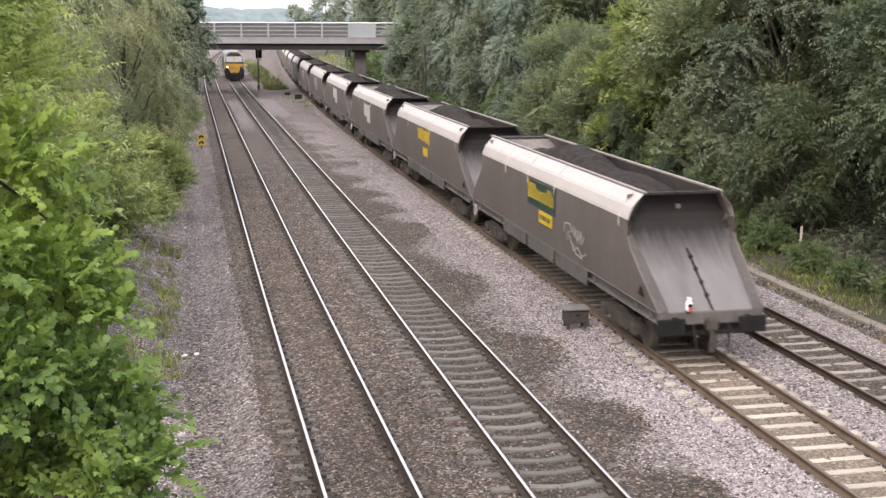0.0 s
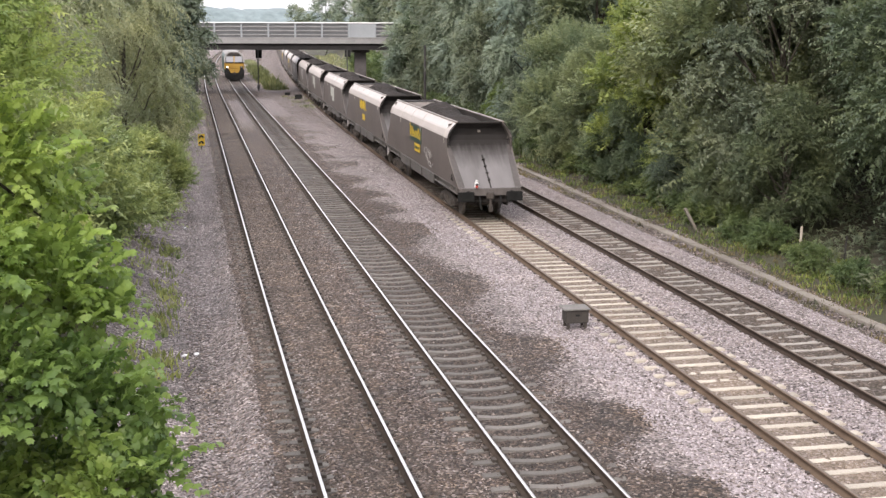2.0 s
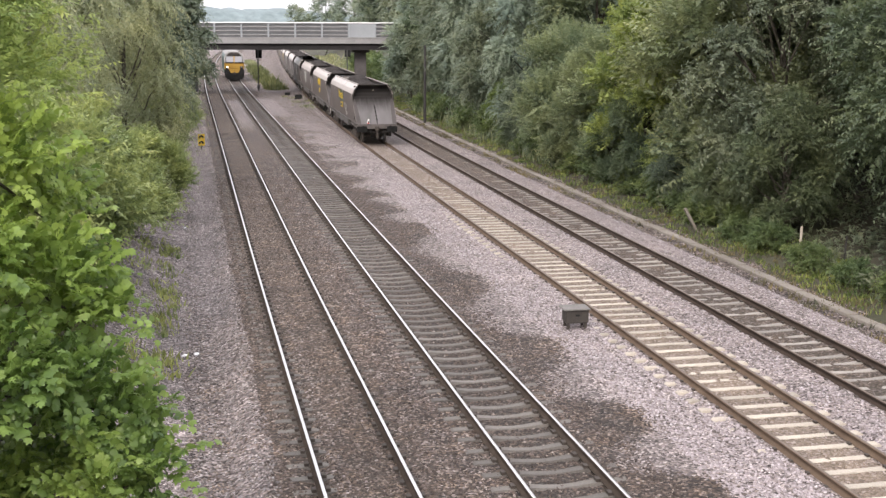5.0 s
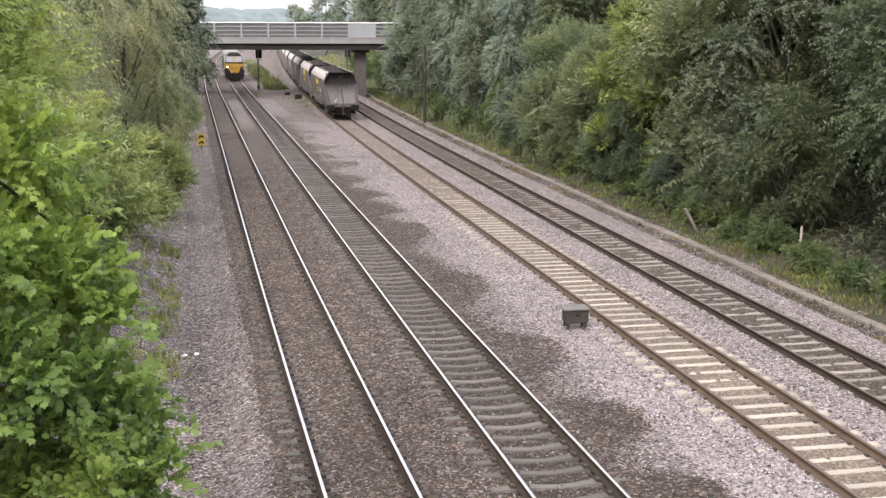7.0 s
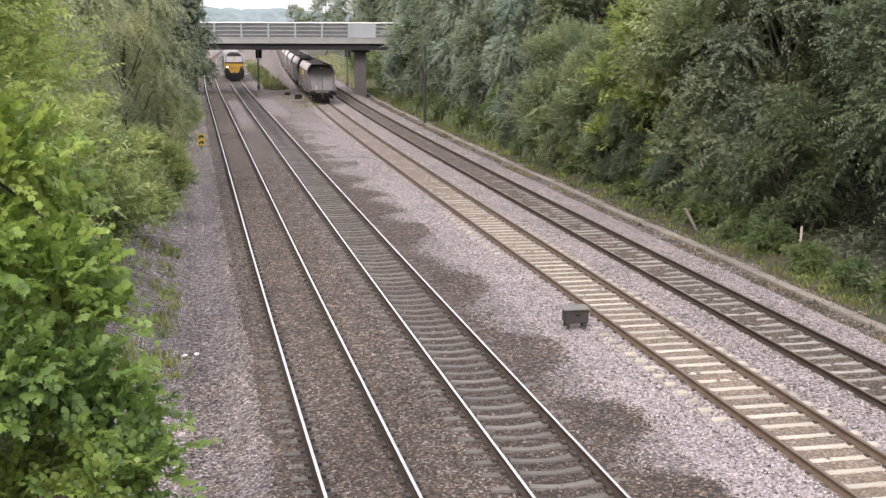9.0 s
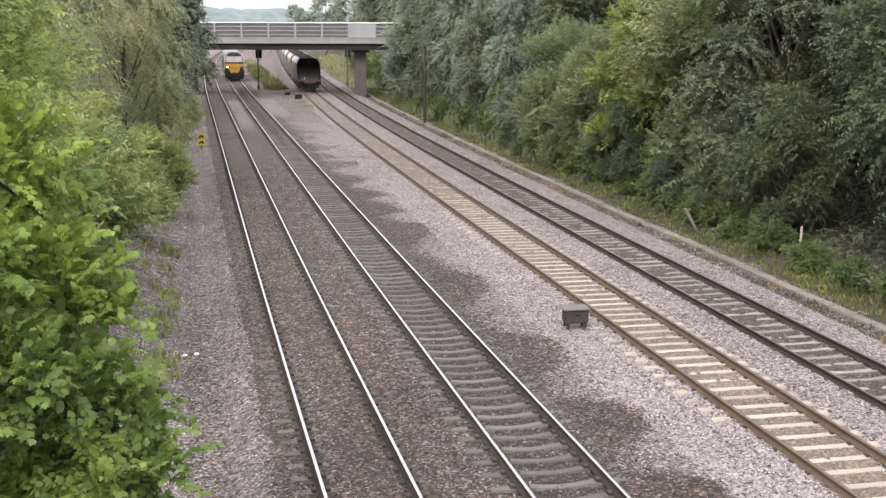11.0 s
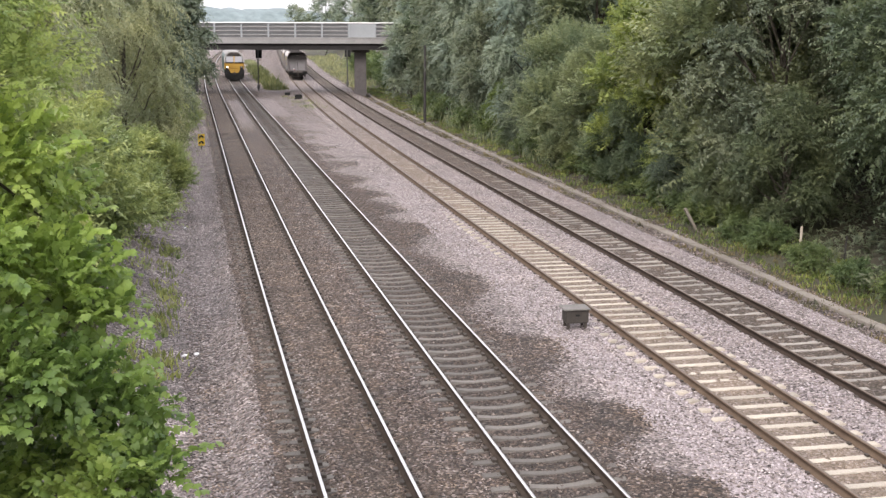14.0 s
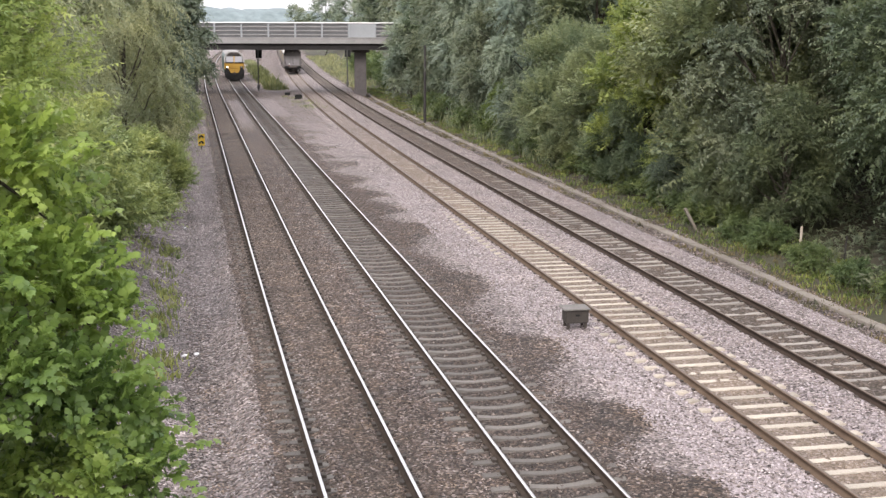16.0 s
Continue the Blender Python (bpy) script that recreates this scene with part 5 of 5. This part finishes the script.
# the west slope
birch = tree_kind("birch_tree", "slender birch with hanging grey-green foliage on the slope", "tree", 9.5, 2.6, 0.8, BIRCH_LEAF, 2900, 0.13, 31, 17, 1.25, 16, 1.0, 0.35, group="trees of the west slope", trunk_r=0.12, shape=TRI_LONG)
shrub = tree_kind("sallow_shrub", "rounded green shrub at the foot of the west slope", "bush", 3.6, 1.7, 0.0, BRIGHT_LEAF, 1700, 0.11, 32, 11, 0.6, 12, 0.2, 0.7, group="shrubs of the west slope", trunk_r=0.06)
oak = tree_kind("oak_tree", "dark green tree beside the far bridge", "tree", 11, 2.6, 1.5, ASH_LEAF, 1700, 0.2, 33, 14, 0.9, 11, 0.6, 0.3, group="trees of the west slope", shape=TRI_LEAF)
for src, x, y, k in ((birch, -1.7, 54, 1.0), (birch, -4.4, 47, 1.0), (birch, -3.6, 62, 1.05), (birch, -5.6, 38, 1.0), 
                     (oak, 1.4, 103, 1.0), (oak, 0.3, 92, 1.0), (oak, -0.8, 76, 0.95), (oak, 0.5, 118, 1.05), (oak, -1.0, 150, 1.1), (oak, 1.5, 175, 1.1), (oak, -4.5, 72, 1.15), (oak, -7.5, 58, 1.1), (oak, -0.1, 112, 1.2)):
    plant(src, x, y, rng.uniform(0, 360), k, used)
for x, y, k in ((-1.5, 42, 1.0), (-2.6, 36.5, 1.25), (-1.9, 64, 1.4), (-0.6, 49, 0.85), (-3.0, 31, 1.3), (-3.9, 26.5, 1.35), (-0.6, 60, 0.85), (-0.4, 68, 0.85), (-0.1, 76.5, 0.85), (0.9, 84, 0.85), (1.2, 93, 0.85), (-4.6, 22, 1.3), (-5.5, 30, 1.1)):
    plant(shrub, x, y, rng.uniform(0, 360), k, used)


# the maple close to the camera; its boughs stir in the wind
def maple_tree():
    t = tagged(new("maple_tree"), "bright green field maple with lobed leaves reaching over the slope", "tree")
    foot = Vector((-3.6, 11.4, 0.4))
    t.location = foot
    rnd = random.Random(41)
    nr = np.random.default_rng(41)
    bm = bms()
    limb(bm, (0, 0, -0.4), (0.4, 0.2, 7.4), 0.17, 0.05, rnd, 7, 10)
    part("trunk", bm, BARK, t, smooth=True)
    boughs = []
    for mass in (
        [(-2.1, 12.5, 7.6, 0.9), (-2.9, 12.8, 8.2, 1.0), (-1.75, 12.9, 6.8, 0.7)],
        [(-1.75, 13.6, 7.5, 0.7), (-1.35, 13.6, 6.9, 0.5), (-2.2, 13.6, 8.3, 0.8)],
        [(-1.7, 12.2, 6.0, 0.8), (-1.25, 12.6, 5.5, 0.55), (-2.6, 11.8, 6.4, 0.9)],
        [(-1.25, 11.8, 4.9, 0.7), (-0.85, 12.0, 4.5, 0.5), (-2.0, 11.2, 5.2, 0.8)],
        [(-0.9, 11.2, 3.9, 0.65), (-0.5, 11.4, 3.65, 0.4), (-1.6, 10.8, 4.2, 0.7)],
        [(-0.55, 10.4, 3.3, 0.5), (-0.3, 10.6, 3.45, 0.34), (-1.27, 11.5, 3.0, 0.68), (-1.84, 11.05, 3.0, 0.69)],
        [(-1.02, 11.2, 2.0, 0.56), (-0.44, 11.2, 2.3, 0.38), (-1.73, 10.8, 2.1, 0.69)],
        [(-2.6, 10.6, 4.4, 0.9), (-2.76, 11.5, 2.8, 0.9), (-3.2, 12.2, 5.6, 1.0)],
    ):
        x, y, z, r = mass[0]
        start = Vector((0.3, 0.15, max(1.2, (z - foot.z) * 0.75)))
        bm = bms()
        limb(bm, start, Vector((x, y, z)) - foot, 0.06, 0.015, rnd, 5, 7)
        for m in mass[1:]:
            limb(bm, Vector((x, y, z)) - foot, Vector(m[:3]) - foot, 0.022, 0.008, rnd, 3, 5)
        bough = part("bough", bm, BARK, t, smooth=True)
        lb = [(a - foot.x, b - foot.y, c - foot.z, r) for a, b, c, r in mass]
        area = sum(r * r for *_, r in mass)
        upper = z > 6.5
        if upper:
            V, F, T = sprays(nr, lb, int(420 * area) + 80, 0.5, 14, 0.075, TRI_MID, TRI_F, 0.25, 0.6, 0.8, (0.35, 1.0))
        else:
            V, F, T = sprays(nr, lb, int(260 * area) + 60, 0.42, 9, 0.08, MAPLE, MAPLE_F, 0.3, 0.45, 0.8, (0.35, 1.0))
        # inner leaves get a low fixed tint, shade painted into the heart of the bough
        V2, F2 = leaves(nr, [(x, y, z, r * 0.7) for x, y, z, r in lb], 110 * len(lb), 0.11, MAPLE if not upper else TRI_MID, MAPLE_F if not upper else TRI_F)
        # higher boughs take the copies whose colour already holds the stronger light
        foliage = soup("foliage", np.concatenate([V, V2]), np.concatenate([F, F2 + len(V)]), SKYLIT_LEAF if upper else LIT_LEAF if z > 4.6 else MAPLE_LEAF, bough, np.concatenate([T, np.full(len(V2), 0.2)]))
        foliage["label"] = "yellow-green upper foliage painted lighter for sky light" if upper else "lobed foliage painted a lighter green for sky light" if z > 4.6 else "mid-green lobed foliage"
        boughs.append(bough)
    return t, boughs


maple, BOUGHS = maple_tree()


# ---- grass and weeds ----
def tufts(name, spots, n_blade, h, mat, seed, label, spread_r=0.12):
    """Grass blades in tufts at the given places, standing on the ground."""
    nr = np.random.default_rng(seed)
    spots = np.repeat(np.asarray(spots, float), n_blade, axis=0)
    k = len(spots)
    p = spots[:, :2] + nr.normal(0, spread_r, (k, 2))
    z = height(p[:, 0], p[:, 1]) - 0.02
    a = nr.random(k) * 6.283
    lean = nr.normal(0, 0.35, (k, 2))
    hh = h * nr.uniform(0.5, 1.3, k) * spots[:, 2]
    wd = 0.012 + 0.012 * nr.random(k) + 0.00018 * p[:, 1]
    base = np.stack([p[:, 0], p[:, 1], z], -1)
    side = np.stack([np.cos(a) * wd, np.sin(a) * wd, 0 * a], -1)
    tip = base + np.stack([lean[:, 0] * hh, lean[:, 1] * hh, hh], -1)
    midp = (base + tip) / 2 + np.array([0, 0, 0.06]) * hh[:, None]
    V = np.stack([base - side, base + side, midp + side * 0.8, tip, midp - side * 0.8], 1).reshape(-1, 3)
    F = (np.array([(0, 1, 2), (0, 2, 4), (4, 2, 3)])[None] + (np.arange(k) * 5)[:, None, None]).reshape(-1, 3)
    return tagged(soup(name, V, F, mat), label, "grass", kind="stuff")


def verge_spots(n, seed, line, u0, u1, s0, s1, power=1.5):
    nr = np.random.default_rng(seed)
    s = s0 + (s1 - s0) * nr.random(n) ** power
    u = nr.uniform(u0, u1, n)
    x, y, a = line.at(s, u)
    keep = hash_noise(x, y, 0.9, seed) + nr.normal(0, 0.3, n) > -0.15
    return np.stack([x, y, nr.uniform(0.6, 1.3, n)], -1)[keep]


tufts("verge_grass", verge_spots(5200, 51, east, 4.1, 7.4, 22, 150), 7, 0.16, VERGE_GRASS, 51, "rough green grass and nettles on the east verge")
tufts("dry_verge_grass", verge_spots(2600, 52, east, 2.75, 5.4, 22, 150), 5, 0.15, DRY_GRASS, 52, "thin dry brown grass beside the concrete trough")
tufts("slope_weeds", np.concatenate([verge_spots(200, 53, LINES[0], -4.7, -3.5, 24, 70), verge_spots(150, 59, LINES[0], -3.8, -3.1, 26, 42, 1.0)]), 7, 0.2, WEED, 53, "sparse green weeds on the stony slope")
tufts("slope_grass", verge_spots(1500, 54, LINES[0], -8, -4.8, 14, 110), 7, 0.3, GRASS, 54, "rough grass under the shrubs of the west slope")
mid_spots = verge_spots(90, 55, LINES[1], 4.0, 6.4, 108, 130, 1.0)
mid_spots[:, 2] *= 0.5
far_spots = verge_spots(700, 56, LINES[1], 3.5, 5.3, 144, 260, 1.0)
tufts("tall_grass", np.concatenate([mid_spots, far_spots]), 7, 0.4, PALE_GRASS, 55, "tall grass between the tracks by the far bridge", 0.25)
tufts("green_weeds", verge_spots(420, 61, LINES[1], 3.2, 5.6, 143, 220, 1.0), 8, 0.75, GRASS, 61, "tall green and yellow weeds between the tracks", 0.3)
# the pale grass colour here paints in sun and haze beyond the bridge
tufts("tall_grass", verge_spots(1600, 57, east, 3.0, 9.0, 150, 300, 1.0), 6, 0.5, PALE_GRASS, 57, "tall grass on the slope beyond the bridge", 0.25)

tufts("tall_grass", verge_spots(560, 60, east, 5.0, 7.2, 62, 110, 1.0), 7, 0.8, PALE_GRASS, 60, "tall pale grass at the foot of the wood", 0.2)

# low ivy and brambles under the wood
def undergrowth(seed, n, count):
    nr = np.random.default_rng(seed)
    s = 22 + 110 * nr.random(count) ** 1.6
    u = 5.6 + 6 * nr.random(count) ** 1.3
    x, y, a = east.at(s, u)
    r = nr.uniform(0.3, 0.75, count)
    cl = np.stack([x, y, height(x, y) + 0.1 * r, r], -1)
    V, F, T = sprays(nr, cl, n, 0.5, 10, 0.13, TRI_MID, TRI_F, 0.5, 0.6, 0.9)
    return tagged(soup("undergrowth", V, F, ASH_LEAF, None, T), "low ivy and brambles covering the slope under the wood", "undergrowth", kind="stuff")


undergrowth(58, 4200, 420)


# ---- far hill ----
def far_hill():
    nr = np.random.default_rng(61)
    xs = np.linspace(-500, 900, 160)
    rows_y = [1500, 1540, 1600, 1700]
    prof = 23.5 + 3 * np.sin(xs / 130 + 1) + 3 * np.sin(xs / 57) + 1.6 * np.sin(xs / 21) + nr.normal(0, 0.9, len(xs))
    V, F = [], []
    for j, y in enumerate(rows_y):
        V.append(np.stack([xs, np.full_like(xs, y), prof * (0.0, 0.8, 1.0, 1.04)[j] - (3.0 if j == 0 else 0) + nr.normal(0, 0.5, len(xs))], -1))
    n = len(xs)
    for j in range(len(rows_y) - 1):
        i = np.arange(n - 1) + j * n
        F.append(np.stack([i, i + 1, i + 1 + n, i + n], -1))
    return tagged(soup("backdrop_hill", np.concatenate(V), np.concatenate(F), HILL), "wooded hill on the horizon, blue haze in its colour", "hill", kind="structure")


far_hill()


# ---- lineside things ----
def lineside_case():
    c = tagged(new("lineside_case"), "small grey-green steel equipment case on short legs in the ballast", "equipment case")
    bm = bms()
    box(bm, 0, 0, 0.33, 0.52, 0.4, 0.3, 0.015)
    part("body", bm, CASE_DARK, c)
    bm = bms()
    box(bm, -0.02, 0, 0.49, 0.62, 0.5, 0.04, 0.012)
    part("lid", bm, CASE_LID, c)
    for x in (-0.2, 0.2):
        for y in (-0.15, 0.15):
            bm = bms()
            box(bm, x, y, 0.05, 0.06, 0.06, 0.34)
            part("leg", bm, BOGIE, c)
    bm = bms()
    box(bm, 0.0, -0.215, 0.36, 0.1, 0.02, 0.04)
    part("hasp", bm, BLACK, c)
    return c


case = lineside_case()
case.matrix_basis = pose(10.07, 27.75, float(height(np.array([10.07]), np.array([27.75]))[0]) - 0.03, 0, 0, -4) @ Matrix.Diagonal((1.14, 1.1, 1.18, 1))



def warning_board():
    b = tagged(new("warning_board"), "small yellow board with two black arched marks beside the track", "sign")
    bm = bms()
    box(bm, 0, 0, 0.62, 0.42, 0.03, 0.74, 0.02)
    brd = part("board", bm, YELLOW, b)
    for z in (0.36, 0.72):
        bm = bms()
        pts = [(math.cos(a) * 0.17, math.sin(a) * 0.2) for a in np.linspace(0, math.pi, 9)] + [(-0.07, 0.0), (0, 0.09), (0.07, 0.0)]
        plate(bm, [(x, -0.022, z + y) for x, y in pts], 0.008)
        part("mark", bm, BLACK, brd)
    bm = bms()
    rod(bm, (0, 0.03, -0.2), (0, 0.03, 0.9), 0.025)
    part("stake", bm, BOGIE, b)
    return b


board = warning_board()
board.matrix_basis = pose(2.13, 76.0, float(height(np.array([2.13]), np.array([76.0]))[0]), 0, 0, -4)


def signal(x, y, z_head):
    s = tagged(new("railway_signal"), "dark colour-light signal on a slim post, seen from behind", "signal", "signals by the far bridge")
    bm = bms()
    rod(bm, (0, 0, -0.3), (0, 0, z_head + 0.2), 0.075)
    part("post", bm, CASE, s)
    bm = bms()
    box(bm, 0.1, 0.15, z_head, 0.75, 0.3, 1.5, 0.05)
    part("head", bm, BLACK, s)
    bm = bms()
    box(bm, 0, -0.2, 0.5, 0.3, 0.25, 0.5, 0.03)
    part("junction_box", bm, CASE, s)
    bm = bms()
    box(bm, 0, 0.1, z_head - 0.95, 0.9, 0.6, 0.05)
    part("platform", bm, BOGIE, s)
    s.matrix_basis = pose(x, y, float(height(np.array([x]), np.array([y]))[0]), 0, 0, -5)
    return s


signal(10.9, 142.0, 4.55)
signal(22.8, 150.0, 4.6)

pole_at = (20.77, 94.5)
pole = tagged(new("telegraph_pole"), "dark tarred wooden pole beside the verge", "pole")
bm = bms()
rod(bm, (0, 0, -0.4), (0, 0, 6.3), 0.13, 0.1)
part("shaft", bm, POLE, pole)
bm = bms()
rod(bm, (0, 0, 6.3), (0, 0, 6.42), 0.13, 0.04)
part("cap", bm, POLE, pole)
pole.matrix_basis = pose(*pole_at, float(height(np.array([pole_at[0]]), np.array([pole_at[1]]))[0]))

for x, y, h, tilt, lab, m in ((21.6, 36.6, 1.0, 2, "pale concrete marker post in the verge", CONCRETE_NEW), (20.0, 41.5, 1.15, -32, "leaning grey concrete fence post in the verge", CONCRETE_OLD), (21.9, 34.3, 1.0, 4, "thin grey fence stake in the undergrowth", POLE)):
    bm = bms()
    wd = {POLE: 0.05, CONCRETE_NEW: 0.075}.get(m, 0.11)
    box(bm, 0, 0, h / 2 - 0.2, wd, wd, h + 0.4, 0.012)
    box(bm, 0, 0, h - 0.02, wd * 0.8, wd * 0.8, 0.06, 0.01)
    ob = tagged(part("fence_post", bm, m), lab, "post")
    ob.matrix_basis = pose(x, y, float(height(np.array([x]), np.array([y]))[0]), 0, tilt, 10)

for x, y, k, tw in ((0.2, 27.95, 1.0, 20), (0.48, 28.1, 0.9, 70), (0.55, 46.5, 0.8, 10)):
    bm = bms()
    bmesh.ops.create_icosphere(bm, subdivisions=2, radius=0.06 * k)
    for v in bm.verts:
        v.co += Vector((noise.noise(v.co * 14 + Vector((x, y, 0))), noise.noise(v.co * 15), noise.noise(v.co * 13 + Vector((5, 0, 0))))) * 0.05
        v.co.z *= 0.5
    ob = tagged(part("paper_scrap", bm, LITTER), "crumpled white scrap lying on the stones", "litter", "scraps of litter")
    ob.matrix_basis = pose(x, y, float(height(np.array([x]), np.array([y]))[0]) + 0.03, 0, 0, tw)

for x, y, sx, sy, sz in ((13.75, 125.0, 0.75, 0.5, 0.45), (13.35, 132.5, 0.6, 0.4, 0.3)):
    bm = bms()
    box(bm, 0, 0, sz / 2, sx, sy, sz, 0.03)
    box(bm, 0, 0, sz + 0.02, sx * 1.08, sy * 1.1, 0.05, 0.015)
    ob = tagged(part("cable_box", bm, BLACK), "low dark cable box in the ballast", "equipment case", "cable boxes near the bridge")
    ob.matrix_basis = pose(x, y, float(height(np.array([x]), np.array([y]))[0]) - 0.05, 0, 0, -8)


# ---- cable trough along the verge: one lid after another ----
trough = tagged(new("cable_trough"), "weathered concrete cable trough with lids along the verge", "cable trough", kind="structure")
bm = bms()
box(bm, 0, 0, 0, 0.34, 0.97, 0.1, 0.012)
lid_me = bpy.data.meshes.new("trough_lid")
bm.to_mesh(lid_me)
bm.free()
lid_me.materials.append(CONCRETE_OLD)
rng = random.Random(71)
for i in range(130):
    s = 20 + i * 1.0
    m = east.placed(s, 0, 3.62 + 0.04 * math.sin(i * 0.4))
    z = float(height(np.array([m.translation.x]), np.array([m.translation.y]))[0])
    lid = new("lid", lid_me)
    lid.parent = trough
    lid.matrix_basis = Matrix.Translation((0, 0, z + 0.05 + rng.uniform(-0.012, 0.012))) @ m @ pose(0, 0, 0, rng.uniform(-1.2, 1.2), rng.uniform(-2, 2), rng.uniform(-1.5, 1.5))


# ---- sleepers ----
rng = random.Random(81)
FIRST = 13.0
for i, (t, me, line) in enumerate(TRACKS):
    sink = (-0.012, -0.004, 0.0, -0.004)[i]
    n_part = 230
    for k in range(n_part):
        ob = new("sleeper", me)
        ob.parent = t
        ob.matrix_basis = line.placed(FIRST + k * SPACING + rng.uniform(-0.012, 0.012), sink + rng.uniform(-0.006, 0.006)) @ pose(0, 0, 0, 0, rng.uniform(-0.2, 0.2), rng.uniform(-0.5, 0.5))
    bm = bms()
    one = bmesh.new()
    base = np.empty(len(me.vertices) * 3, np.float32)
    me.vertices.foreach_get("co", base)
    base = base.reshape(-1, 3)
    one.from_mesh(me)
    bmesh.ops.triangulate(one, faces=one.faces[:])
    tri = np.array([[v.index for v in f.verts] for f in one.faces])
    one.free()
    bm.free()
    V, F = [], []
    for k in range(n_part, n_part + 220):
        m = np.array(line.placed(FIRST + k * SPACING, sink))
        F.append(tri + len(base) * (k - n_part))
        V.append(base @ m[:3, :3].T + m[:3, 3])
    far = soup("far_sleepers", np.concatenate(V), np.concatenate(F), me.materials[0], t)
    tagged(far, kind="stuff")


# ---- what moves ----
def motions():
    line = LINES[2]
    times = [0.5 * i for i in range(33)]
    for i, ob in enumerate(WAGONS):
        walk(ob, [(t, line.placed(START + RUN(t) + i * PITCH)) for t in times])
    for i, ob in enumerate(BOUGHS):
        rows = []
        for j in range(33):
            t = 0.5 * j
            a = 0.5 * math.sin(1.9 * t + 1.3 * i) + 0.3 * math.sin(3.7 * t + 2.1 * i)
            b = 0.5 * math.sin(1.5 * t + 0.7 * i + 1) + 0.25 * math.sin(4.3 * t + i)
            rows.append((t, pose(0, 0, 0, 0.5 * a, 0.5 * b, 0.4 * a)))
        walk(ob, rows)


def RUN(t):
    """Metres that the train has gone by t seconds."""
    return 10.16 * t - 0.02 * max(t - 2.0, 0.0)


motions()
